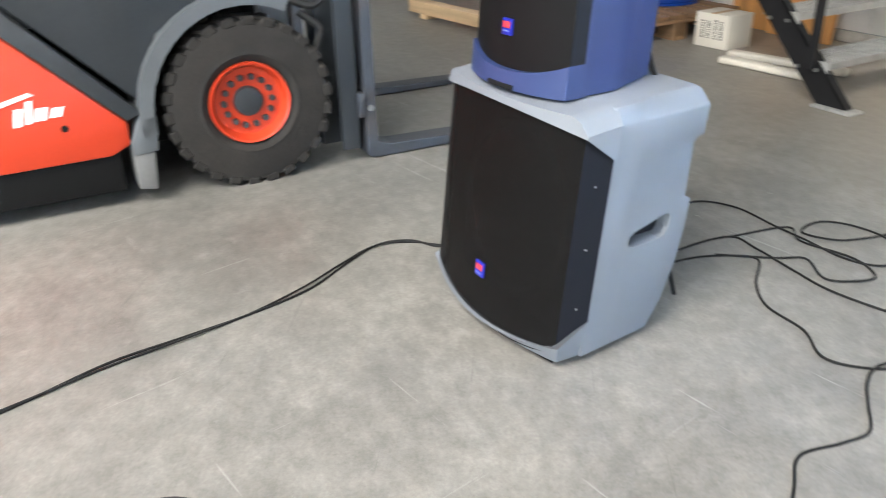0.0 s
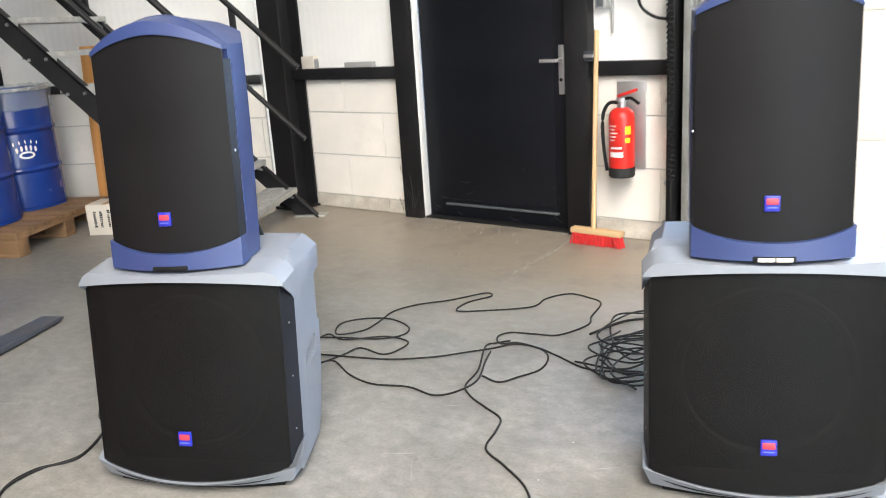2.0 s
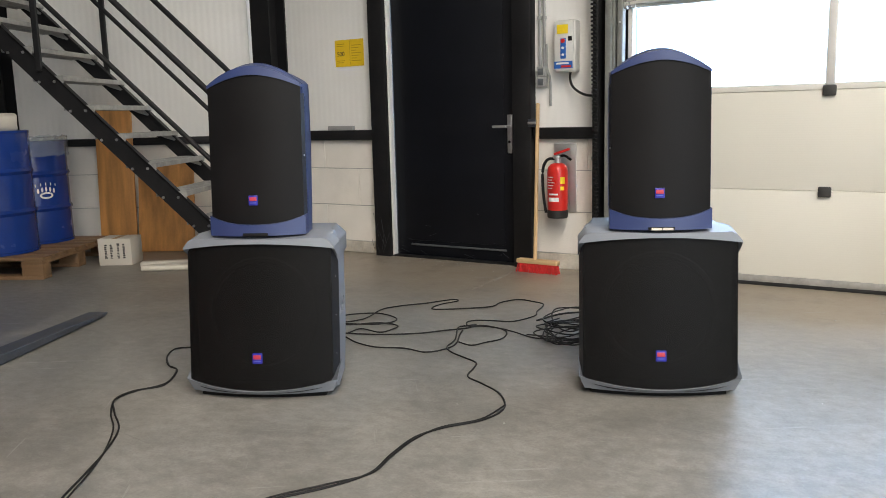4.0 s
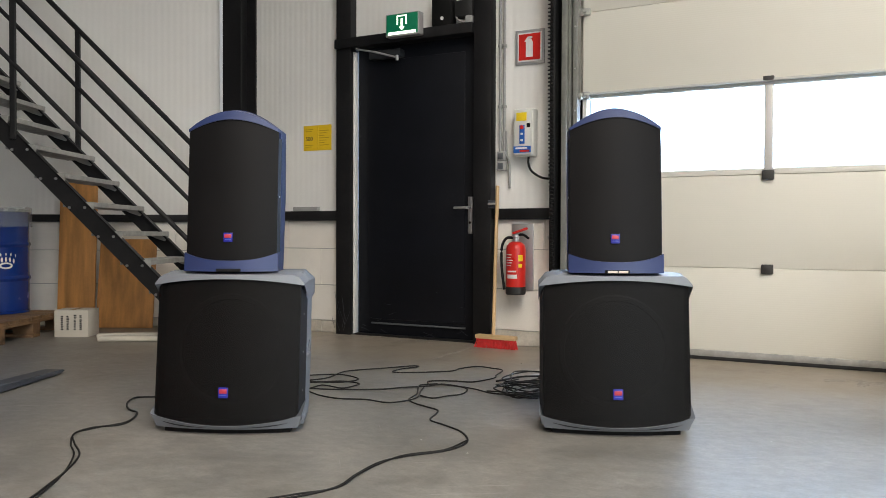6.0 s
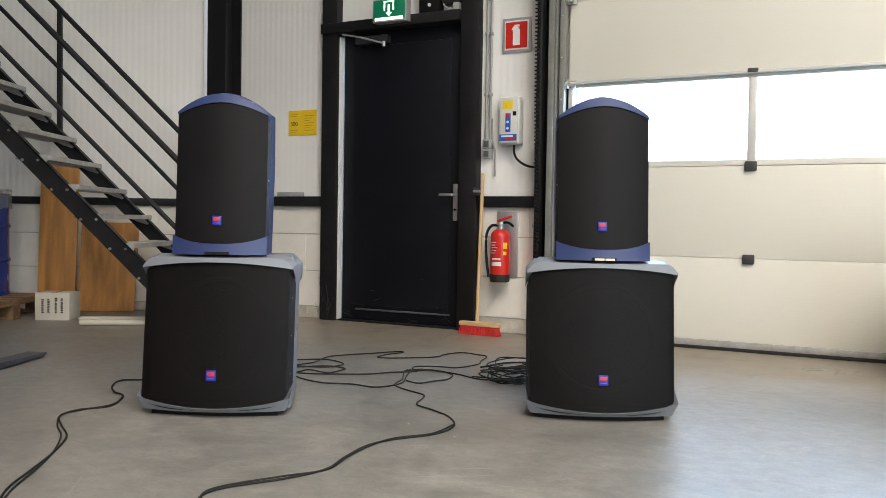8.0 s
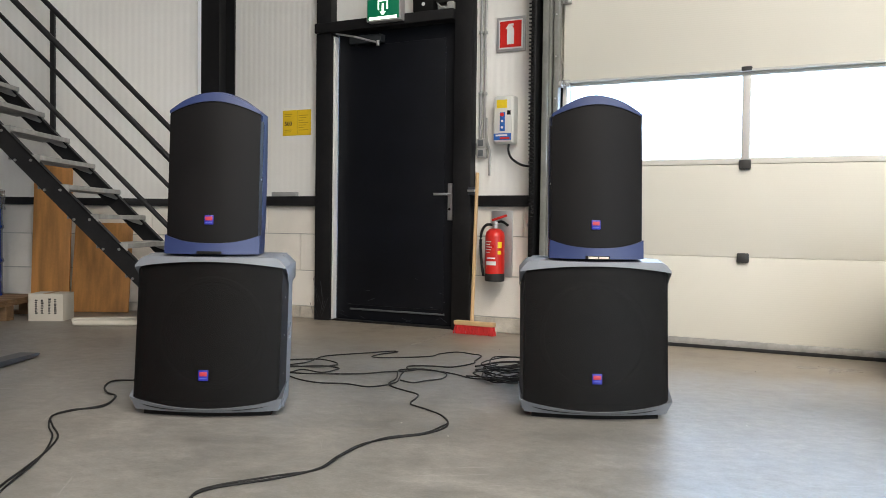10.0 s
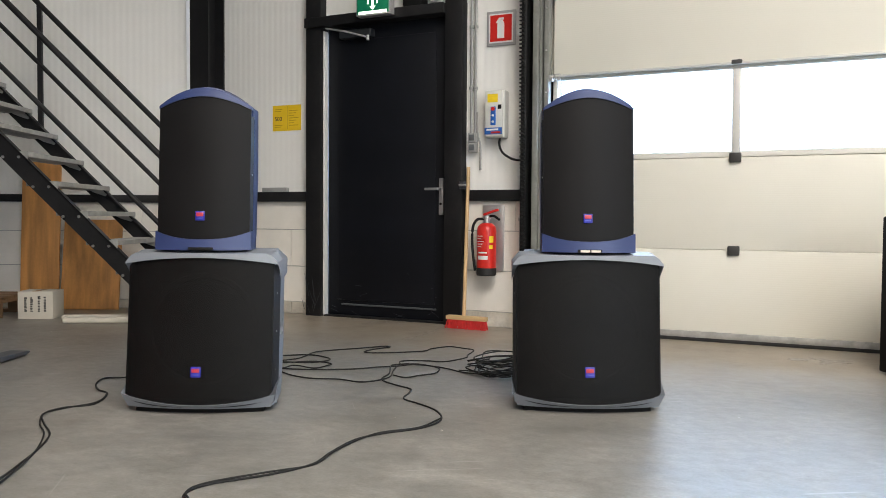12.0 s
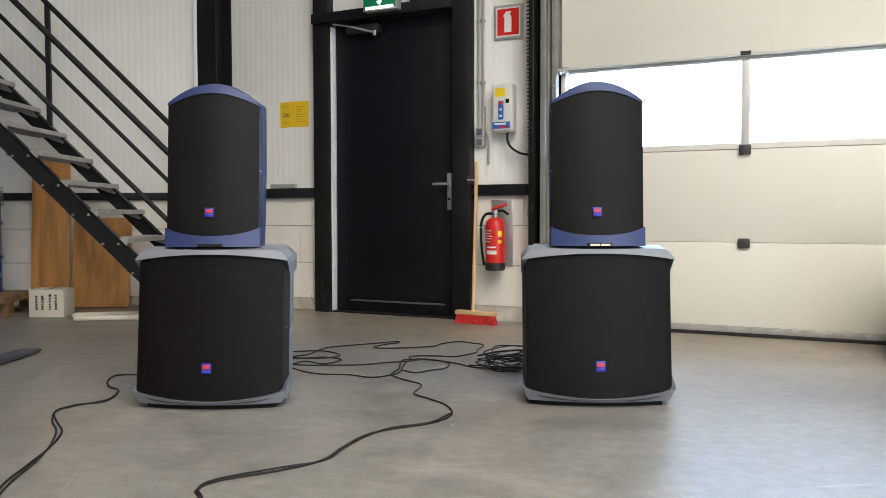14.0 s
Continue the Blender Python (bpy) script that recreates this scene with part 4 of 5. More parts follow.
    return s


def top_speaker(m, label, H=0.600):
    s = thing("loudspeaker", m, label, "loudspeaker", "loudspeakers on the subwoofers")

    def dome(x):
        return H - 0.080 * (abs(x) / 0.17) ** 1.9

    b = prism([(-0.168, 0.045), (0.168, 0.045), (0.168, 0.15), (0.11, 0.30), (-0.11, 0.30), (-0.168, 0.15)], 0.0, H)
    for i in range(1, 18):
        bmesh.ops.bisect_plane(b, geom=list(b.verts) + list(b.edges) + list(b.faces), plane_co=(-0.17 + 0.34 * i / 18, 0, 0), plane_no=(1, 0, 0))
    for z in (0.06, 0.30, 0.48):
        bmesh.ops.bisect_plane(b, geom=list(b.verts) + list(b.edges) + list(b.faces), plane_co=(0, 0, z), plane_no=(0, 0, 1))
    for v in b.verts:
        if v.co.z > H - 0.01:
            v.co.z = dome(v.co.x) - 0.10 * max(0, v.co.y - 0.15)
        v.co.x *= 1.0 + 0.03 * math.sin(math.pi * min(1, v.co.z / H))
    part("shell", b, "top_shell", s)

    def lip(x, y, z):
        e = abs(x) / 0.174
        front = y < 0.03
        yy = (bow(x, 0.174, 0.042) + 0.008) if front else 0.06
        zz = 0.0 if z < 0.02 else (0.040 + 0.030 * e ** 2.5)
        return (x, yy, zz)
    part("bottom_lip", slab(-0.174, 0.174, 0.0, 0.06, 0.0, 0.05, 20, lip), "top_shell", s)

    def cap(x, y, z):
        e = abs(x) / 0.17
        front = y < 0.03
        yy = (bow(x, 0.17, 0.036) + 0.012) if front else 0.06
        top_z = dome(x) + 0.001
        zz = top_z - (0.014 if front else 0.0) * (1 - e * e) if z > 0.53 else top_z - 0.046 + 0.036 * e * e
        return (x, yy, zz)
    part("top_cap", slab(-0.17, 0.17, 0.0, 0.06, 0.5, 0.56, 20, cap), "top_shell", s)

    def mesh(x, y, z):
        zz = z if z < 0.3 else dome(x) - 0.036 + 0.030 * (x / 0.168) ** 2
        return (x, bow(x, 0.166, 0.032) + 0.014 + (0.006 if y > 0 else 0), zz)
    part("grille", slab(-0.168, 0.168, -0.01, 0.01, 0.035, 0.53, 22, mesh), "fine_grille", s, "bowed black perforated grille")
    for sx in (-1, 1):
        part("side_strip", prism([(sx * 0.168, 0.018), (sx * 0.1735, 0.05), (sx * 0.165, 0.055), (sx * 0.156, 0.03)], 0.06, 0.50), "navy", s, "dark strip beside the grille", False)
        part("edge_line", box(min(sx * 0.1735, sx * 0.1755), max(sx * 0.1735, sx * 0.1755), 0.052, 0.057, 0.075, 0.49, 0.0008, None, 1), "top_shell", s)
        part("rivet", rod((sx * 0.168, 0.034, 0.28), (sx * 0.1725, 0.034, 0.28), 0.0035, 8), "screw", s)
    badge(s, -0.006, -0.020, 0.126, 0.0165)
    # solid black bar drawn where the gap below the lip lies in shade
    part("grip_slot", box(-0.045, 0.045, -0.0365, -0.02, 0.0, 0.011, 0.002), "inside", s, "black bar standing in for the shaded gap under the lip")
    rake(s, 0.09)
    return s


def set_on(m, x, y, z, rz=0):
    return m @ pose(x, y, z, 0, 0, rz)


SUB_L, SUB_R = pose(1.303, -2.726, 0, 0, 0, 25.6), pose(2.568, -2.059, 0, 0, 0, 24.5)
subwoofer(SUB_L, "silver-grey subwoofer with bowed black grille on the concrete floor")
subwoofer(SUB_R, "silver-grey subwoofer with black grille beside a tangle of cables")
top_speaker(set_on(SUB_L, 0.002, 0.069, 0.589, 3), "dark blue loudspeaker with black grille on a grey subwoofer", 0.612)
TOP_R = top_speaker(set_on(SUB_R, 0.000, 0.055, 0.589, -1), "dark blue loudspeaker with white tags under its lip", 0.622)
part("tag", box(-0.035, 0.0, -0.04, -0.036, 0.001, 0.009), "carton", TOP_R, "white paper tag", False)
part("tag", box(0.004, 0.038, -0.04, -0.036, 0.001, 0.009), "carton", TOP_R, "white paper tag", False)


def black_cabinet():
    s = thing("black_cabinet", pose(4.005, -0.835, 0, 0, 0, 36), "tall plain black loudspeaker cabinet on the floor", "loudspeaker")
    part("body", box(-0.26, 0.26, -0.05, 0.4, 0.012, 0.735, 0.008), "inside", s)
    part("grille", box(-0.24, 0.24, -0.062, -0.048, 0.04, 0.71, 0.004), "inside", s, "black front grille")
    for x in (-0.22, 0.22):
        for y in (0.0, 0.35):
            part("foot", rod((x, y, 0), (x, y, 0.014), 0.02), "rubber", s)


black_cabinet()


# ---- cables on the floor ----
def floor_cable(points, r, label, lift=0.0, ends=None):
    s = thing("cable", pose(0, 0, 0), label, "cable", "cables on the floor")
    line = [(x, y, r + 0.0005 + lift * (i % 2)) for i, (x, y) in enumerate(points)]
    if ends:
        line = [ends] + line
    part("sheath", hose(line, r, 8, 6), "cable", s)
    return s


FRONT = [(0.98, -2.30), (0.75, -2.27), (0.58, -2.37), (0.51, -2.43), (0.57, -2.53), (0.69, -2.62), (0.77, -2.65), (0.87, -2.80), (0.82, -2.90), (0.84, -3.00), (0.96, -3.09), (1.10, -3.18), (1.22, -3.32), (1.32, -3.47), (1.42, -3.62), (1.59, -3.79), (1.85, -4.1), (2.1, -4.6)]
floor_cable(FRONT, 0.0033, "black cable running from the subwoofer across the floor")
floor_cable([(x - 0.013 * math.sin(1.3 * i), y + 0.012 * math.cos(0.9 * i)) for i, (x, y) in enumerate(FRONT)], 0.0029, "thinner black cable lying beside another", 0.004)
MIDDLE = [(2.298, -4.22), (2.118, -3.77), (1.968, -3.49), (1.898, -3.42), (1.898, -3.33), (1.988, -3.19), (2.038, -3.06), (2.018, -2.93), (2.008, -2.78), (2.048, -2.67), (2.128, -2.55), (2.138, -2.42), (2.058, -2.3), (1.948, -2.23), (1.858, -2.18), (1.828, -2.08), (1.798, -2.01), (1.718, -1.97), (1.638, -1.93), (1.578, -1.87), (1.548, -1.75), (1.458, -1.57), (1.478, -1.52), (1.508, -1.48)]
floor_cable(MIDDLE, 0.0033, "black cable winding from between the speakers to the front")
floor_cable([(x + 0.012 * math.sin(1.1 * i), y - 0.012 * math.cos(0.8 * i)) for i, (x, y) in enumerate(MIDDLE[:12])], 0.0029, "thinner black cable lying beside another", 0.004)
floor_cable([(0.98, -2.24), (0.78, -2.15), (0.62, -1.98), (0.68, -1.86), (0.83, -1.79), (0.93, -1.75), (1.06, -1.69), (1.12, -1.62), (1.08, -1.54), (0.96, -1.51), (0.85, -1.56), (0.82, -1.65), (0.88, -1.73), (0.95, -1.66), (0.94, -1.56), (0.92, -1.43), (0.96, -1.31), (1.05, -1.22), (1.13, -1.07), (1.18, -1.10), (1.13, -1.20), (1.15, -1.31), (1.24, -1.26), (1.40, -1.14), (1.40, -1.02), (1.46, -0.93), (1.55, -0.93), (1.63, -0.98), (1.66, -1.13)], 0.0033, "looped black cable on the floor behind the speakers", 0.003)
floor_cable([(1.66, -1.13), (1.69, -1.22), (1.64, -1.35), (1.56, -1.39), (1.47, -1.41), (1.45, -1.47), (1.49, -1.52), (1.55, -1.49), (1.65, -1.50), (1.71, -1.56), (1.73, -1.65), (1.70, -1.74), (1.66, -1.80), (1.59, -1.79)], 0.0033, "looped black cable on the floor between the speakers", 0.003)
floor_cable([(1.06, -2.27), (0.95, -2.1), (0.89, -1.95), (0.98, -1.91), (1.12, -1.86), (1.24, -1.82), (1.35, -1.73), (1.43, -1.65), (1.49, -1.57), (1.54, -1.51), (1.62, -1.49), (1.73, -1.53), (1.84, -1.57), (1.92, -1.57), (2.01, -1.52), (2.16, -1.5)], 0.0033, "black cable running from one subwoofer to the other", 0.003)
floor_cable([(1.10, -2.28), (1.03, -2.15), (1.01, -2.04), (1.04, -1.93), (1.18, -1.99), (1.30, -2.01), (1.42, -1.97), (1.53, -1.98), (1.58, -1.92), (1.59, -1.82), (1.53, -1.68), (1.50, -1.60)], 0.0033, "black cable curving out from behind a subwoofer")
floor_cable([(0.89, -1.95), (0.85, -1.76), (0.94, -1.76), (1.07, -1.67), (1.17, -1.66), (1.20, -1.73), (1.17, -1.80), (1.06, -1.80), (1.04, -1.88), (1.01, -2.04)], 0.0033, "black cable lying in a loose loop", 0.004)


def cable_tangle():
    s = thing("cable_tangle", pose(0, 0, 0), "tangled heap of black cables beside a subwoofer", "cable")
    rnd = random.Random(11)
    for strand in range(4):
        pts, a = [], rnd.uniform(0, 6)
        cx, cy = 1.93 + 0.05 * (strand % 3), -1.36 - 0.06 * (strand % 3) + (0.10 if strand > 2 else 0.0)
        for i in range(15):
            a += rnd.uniform(0.9, 1.5) * (1 if strand != 1 else -1)
            r = rnd.uniform(0.11, 0.24)
            pts.append((cx + r * math.cos(a) * 0.8, cy + r * math.sin(a) * 1.1, 0.006 + 0.009 * (i % 3) + 0.004 * strand))
        part("sheath", hose(pts, 0.0033, 7, 9), "cable", s)
    part("sheath", hose([(1.74, -1.30, 0.008), (1.80, -1.12, 0.008), (1.92, -1.05, 0.01), (2.05, -1.12, 0.02), (2.0, -1.3, 0.03)], 0.0048), "cable", s)


cable_tangle()


def rear_leads():
    """Leads that drop from the back of each top cabinet into the subwoofer below."""
    for m, k in ((SUB_L, 0), (SUB_R, 1)):
        s = thing("speaker_lead", m, "black speaker lead hanging behind a loudspeaker", "cable", "leads behind the speakers")
        part("sheath", hose([(0.05, 0.33, 0.75), (0.055, 0.37, 0.71), (0.09, 0.385, 0.62), (0.10, 0.42, 0.50), (0.07, 0.415, 0.33), (0.05, 0.40, 0.24)], 0.006), "cable", s)
        part("sheath", hose([(0.02, 0.325, 0.72), (0.03, 0.38, 0.69), (0.07, 0.405, 0.61), (0.085, 0.435, 0.45), (0.12, 0.445, 0.2), (0.16, 0.47, 0.02)], 0.006), "cable", s)
        part("plug", rod((0.1, 0.39, 0.2), (0.1, 0.445, 0.17), 0.014), "inside", s)


rear_leads()


# ---- the steel stair ----
def steel_stair():
    s = thing("staircase", YARD, "straight black steel stair with galvanised grating treads", "staircase")
    top_a, lift, rise = 3.0, 0.037, 0.1845

    def line(a):
        return a + lift

    for v in (0.0, 0.86):
        b = prism([(lift, 0.0), (lift - 0.15, 0.0), (-top_a, line(top_a) - 0.15), (-top_a, line(top_a))], v, v + 0.012, "y")
        join(b, prism([(lift, 0.0), (lift - 0.015, 0.0), (-top_a, line(top_a) - 0.015), (-top_a, line(top_a))], v - (0.0 if v < 0.4 else 0.04), v + (0.05 if v < 0.4 else 0.012), "y"))
        st = part("stringer", b, "steel", s, "black steel stringer", False)
        part("foot_plate", box(-0.13, 0.07, v - 0.03, v + 0.06, 0, 0.012, 0.002), "galv", s, "galvanised foot plate")
        if v < 0.4:
            for k in range(14):
                a, z = 0.10 + rise * k, 0.152 + rise * k
                for da in (0.05, 0.148):
                    part("bolt", rod((-(a + da), -0.009, z + 0.002), (-(a + da), 0.001, z + 0.002), 0.0085, 10), "screw", st)
    for k in range(15):
        a, z = 0.10 + rise * k, 0.189 + rise * k
        # flat steel rim, open grating between
        b = box(-a - 0.006, -a, 0.015, 0.857, z - 0.030, z, 0.0)
        box(-a - 0.020, -a - 0.006, 0.015, 0.857, z - 0.004, z, 0.0, b)
        box(-a - 0.20, -a - 0.196, 0.015, 0.857, z - 0.030, z, 0.0, b)
        t = part("tread", b, "galv", s, "galvanised grating tread", False)
        for v in (0.013, 0.848):
            q = prism([(-a - 0.20, z - 0.002), (-a - 0.10, z - 0.048), (-a - 0.03, z - 0.070), (-a - 0.002, z - 0.045), (-a - 0.002, z + 0.002), (-a - 0.20, z + 0.002)], v, v + 0.006, "y")
            part("tread_bracket", q, "galv", t, "", False)
        g = bmesh.new()
        for i in range(25):
            y = 0.045 + 0.0325 * i
            box(-a - 0.196, -a - 0.006, y - 0.0015, y + 0.0015, z - 0.030, z, 0, g)
        for i in range(5):
            x = -a - 0.035 - 0.034 * i
            box(x - 0.0015, x + 0.0015, 0.02, 0.852, z - 0.012, z - 0.001, 0, g)
        part("grating", g, "galv", t, "", False)
    for v, posts in ((-0.014, (0.17, 1.34, 2.6)), (0.886, (0.40, 1.345, 2.6))):
        for a in posts:
            part("rail_post", box(-a - 0.018, -a + 0.018, v - 0.012, v + 0.012, line(a) - 0.05, a + 0.90, 0.003), "steel", s, "", False)
        a0 = 0.10 if v < 0 else 0.02
        part("handrail", rod((-a0, v, a0 + 0.90), (-top_a, v, top_a + 0.90), 0.019, 12), "steel", s, "black tube handrail")
        part("mid_rail", rod((-a0, v, a0 + 0.467), (-top_a, v, top_a + 0.467), 0.016, 12), "steel", s, "black tube mid rail")
    # the landing that carries the upper end
    part("landing", box(-4.3, -top_a + 0.1, -0.1, 1.2, 2.88, 3.02), "steel", s, "black steel landing")
    for x in (-4.2, -3.2):
        part("landing_leg", box(x - 0.04, x + 0.04, 1.08, 1.16, 0, 2.89), "steel", s, "", False)


steel_stair()


# ---- stores by the stair ----
def pallet(m, lx, ly, label):
    s = thing("pallet", m, label, "pallet", "pallets")
    rnd = random.Random(3)
    n = 7
    w = ly / n
    for i in range(n):
        part("deck_board", box(-lx, 0, i * w + 0.008, (i + 1) * w - 0.014 + rnd.uniform(0, 0.008), 0.122, 0.144, 0.002), "pallet", s)
    for x in (-0.072, -lx / 2 - 0.07, -lx):
        part("cross_board", box(x, x + 0.07 if x > -lx else x + 0.145, 0.0, ly, 0.10, 0.122, 0.002) if x != -0.072 else box(-0.145, 0, 0, ly, 0.10, 0.122, 0.002), "pallet", s)
        for y in (0.0, ly / 2 - 0.05, ly - 0.10):
            x2 = max(x, -lx) if x != -0.072 else -0.145
            part("block", box(x2, x2 + 0.145, y, y + 0.10, 0.022, 0.10, 0.003), "pallet", s)
    for y in (0.0, ly / 2 - 0.05, ly - 0.10):
        part("skid", box(-lx, 0, y, y + 0.10, 0.0, 0.022, 0.002), "pallet", s)
    return s


def drum(x, y, z, label, film=False, mark=False, rz=0, R=0.285, H=0.82):
    s = thing("steel_drum", pose(x, y, z, 0, 0, rz), label, "drum", "blue drums on the pallet")
    part("barrel", lathe([(0.0, 0.012), (R - 0.012, 0.012), (R, 0.022), (R, H - 0.022), (R - 0.004, H - 0.016)], 56, "z", None, False), "drum", s)
    for zc in (H * 0.34, H * 0.67):
        part("hoop", lathe([(R - 0.001, zc - 0.022), (R + 0.006, zc - 0.012), (R + 0.011, zc), (R + 0.006, zc + 0.012), (R - 0.001, zc + 0.022)], 56, "z", None, False), "drum", s)
    for zc in (0.0, H - 0.02):
        part("rim", lathe([(R - 0.010, zc + 0.004), (R - 0.005, zc), (R + 0.004, zc + 0.002), (R + 0.004, zc + 0.018), (R - 0.005, zc + 0.02), (R - 0.010, zc + 0.016)], 56, "z", None, False), "drum", s)
    lid = part("lid", lathe([(0.0, H - 0.014), (R - 0.03, H - 0.014), (R - 0.008, H - 0.012)], 56, "z", None, False), "drum", s)
    part("bung", lathe([(0.0, H - 0.004), (0.026, H - 0.004), (0.03, H - 0.015), (0.0, H - 0.015)], 20), "inside", lid, "dark screw bung").location = (R * 0.6, 0, 0)
    if film:
        rnd = random.Random(8)
        rows = []
        bm = bmesh.new()
        for z2 in (H - 0.12, H - 0.09, H - 0.06, H - 0.02, H + 0.005, H + 0.02):
            rows.append([bm.verts.new(((R + 0.012 + rnd.uniform(-0.004, 0.012)) * math.cos(2 * math.pi * i / 60), (R + 0.012 + rnd.uniform(-0.004, 0.012)) * math.sin(2 * math.pi * i / 60), z2 + rnd.uniform(-0.008, 0.008))) for i in range(60)])
        for a, b in zip(rows, rows[1:]):
            for i in range(60):
                bm.faces.new((a[i - 1], a[i], b[i], b[i - 1]))
        part("film_cover", bm, "film", s, "crumpled clear plastic cover")
        part("clamp_ring", lathe([(R + 0.006, H - 0.012), (R + 0.014, H - 0.008), (R + 0.014, H + 0.008), (R + 0.004, H + 0.01)], 48, "z", None, False), "galv", s)
    if mark:
        bm = bmesh.new()

        def on(a, z2):
            return (Vector(((R + 0.0025) * math.sin(a), -(R + 0.0025) * math.cos(a), z2)))

        def blob(a, z2, ra, rz_, n=12):
            c = bm.verts.new(on(a, z2))
            ring = [bm.verts.new(on(a + ra * math.cos(2 * math.pi * k / n), z2 + rz_ * math.sin(2 * math.pi * k / n))) for k in range(n)]
            for k in range(n):
                bm.faces.new((c, ring[k - 1], ring[k]))
        for k in range(5):
            a = -0.22 + 0.11 * k
            blob(a, 0.395 - 0.25 * a * a, 0.032, 0.018)
            blob(a * 1.25, 0.432 - 0.2 * a * a, 0.016, 0.012)
        n = 24
        inner = [bm.verts.new(on(0.13 * math.cos(2 * math.pi * k / n), 0.35 + 0.012 * math.sin(2 * math.pi * k / n))) for k in range(n)]
        outer = [bm.verts.new(on(0.19 * math.cos(2 * math.pi * k / n), 0.35 + 0.024 * math.sin(2 * math.pi * k / n))) for k in range(n)]
        for k in range(n):
            bm.faces.new((inner[k - 1], inner[k], outer[k], outer[k - 1]))
        part("mark", bm, "white", s, "white printed emblem")
    return s


PAL = pose(-1.60, -1.69, 0, 0, 0, 27)
pallet(PAL, 1.2, 1.0, "wooden pallet carrying blue drums on the floor")
drum(-2.16, -1.675, 0.144, "glossy blue steel drum on a wooden pallet", rz=10)
drum(-2.37, -1.22, 0.144, "blue steel drum with white emblem under clear film", True, True, 78, 0.25, 0.75)
d3 = PAL @ Vector((-1.16, 0.30, 0.144))
drum(d3.x, d3.y, 0.144, "glossy blue steel drum at the pallet's end")


def cap_on_drum():
    s = thing("paper_sack", pose(-2.16, -1.675, 0.951), "beige paper sack lying on a blue drum", "sack")
    rnd = random.Random(2)
    bm = box(-0.22, 0.22, -0.15, 0.15, 0.0, 0.13, 0.04, None, 3)
    for v in bm.verts:
        v.co += Vector((rnd.uniform(-1, 1), rnd.uniform(-1, 1), rnd.uniform(-0.4, 0.4) if v.co.z > 0.03 else 0)) * 0.008
    part("body", bm, "carton", s)


def jerrycan(x, y, rz, label):
    s = thing("jerrycan", PAL @ pose(x, y, 0.144, 0, 0, rz), label, "jerrycan", "jerrycans on the pallet")
    part("body", box(-0.10, 0.10, -0.12, 0.12, 0, 0.27, 0.03, None, 3), "jug", s)
    part("grip", hose([(0, -0.08, 0.265), (0, -0.06, 0.305), (0, 0.03, 0.31), (0, 0.05, 0.265)], 0.014), "jug", s)
    part("cap", rod((0.03, 0.08, 0.265), (0.03, 0.08, 0.30), 0.025, 18), "red", s, "red screw cap")


cap_on_drum()
jerrycan(-0.72, 0.14, 8, "grey plastic jerrycan with red cap on the pallet")
jerrycan(-0.96, 0.13, -6, "grey plastic jerrycan with red cap on the pallet")


def timber_beam():
    a, b = Vector((-1.70, -2.02, 0)), Vector((-2.95, -2.80, 0))
    d = a - b
    s = thing("timber_beam", Matrix.Translation(b) @ Matrix.Rotation(math.atan2(d.y, d.x), 4, "Z"), "pale sawn timber beam lying on the floor", "timber")
    part("beam", box(0, d.length, -0.05, 0.05, 0.03, 0.11, 0.004), "timber", s)
    part("batten", box(d.length - 0.32, d.length - 0.24, -0.055, 0.055, 0.0, 0.03, 0.003), "timber", s)
    part("batten", box(0.15, 0.23, -0.055, 0.055, 0.0, 0.03, 0.003), "timber", s)


timber_beam()


def leaning_board(a0, a1, height, v0, v1, label):
    s = thing("board", YARD, label, "board", "boards leaning on the wall")
    lean = math.atan2(v1 - v0, height)
    bm = box(0, a1 - a0, 0, 0.02, 0, height / math.cos(lean), 0.002)
    bmesh.ops.transform(bm, matrix=Matrix.Translation((-a1, v0, 0.004)) @ Matrix.Rotation(-lean, 4, "X"), verts=bm.verts)
    part("panel", bm, "board", s)
    return s


leaning_board(1.33, 1.62, 1.12, 1.10, 1.175, "tall orange-brown wooden board leaning on the wall")
leaning_board(0.86, 1.30, 0.68, 1.06, 1.165, "short wide orange-brown wooden board leaning on the wall")


def carton():
    s = thing("carton", pose(-1.70, -1.20, 0, 0, 0, 30), "small white carton with dark vertical print on the floor", "carton")
    part("body", box(0, 0.235, 0, 0.20, 0, 0.19, 0.003), "carton", s)
    rnd = random.Random(6)
    for i, x in enumerate((0.045, 0.085, 0.135, 0.175)):
        z = 0.05
        bm = bmesh.new()
        while z < 0.15:
            h = rnd.uniform(0.004, 0.012)
            box(x, x + rnd.uniform(0.013, 0.019), -0.0015, 0.001, z, z + h, 0, bm)
            z += h + rnd.uniform(0.0015, 0.005)
        part("print", bm, "ink", s, "dark bars of print", False)
    part("tape", box(0.10, 0.135, -0.001, 0.2, 0.1895, 0.1912), "brown", s, "", False)


def white_lengths():
    for (a0, v0), (a1, v1), z, lab in (((0.93, 0.28), (0.33, 0.34), 0.0, "white plastic trim length lying on the floor"), ((1.0, 0.42), (0.36, 0.55), 0.0, "white plastic board length lying by the boards")):
        p, q = coord(a0, v0), coord(a1, v1)
        d = q - p
        s = thing("plastic_length", Matrix.Translation(p) @ Matrix.Rotation(math.atan2(d.y, d.x), 4, "Z"), lab, "plastic trim", "white lengths on the floor")
        part("length", box(0, d.length, -0.035, 0.035, z, z + 0.038, 0.014, None, 3), "carton", s)


carton()
white_lengths()


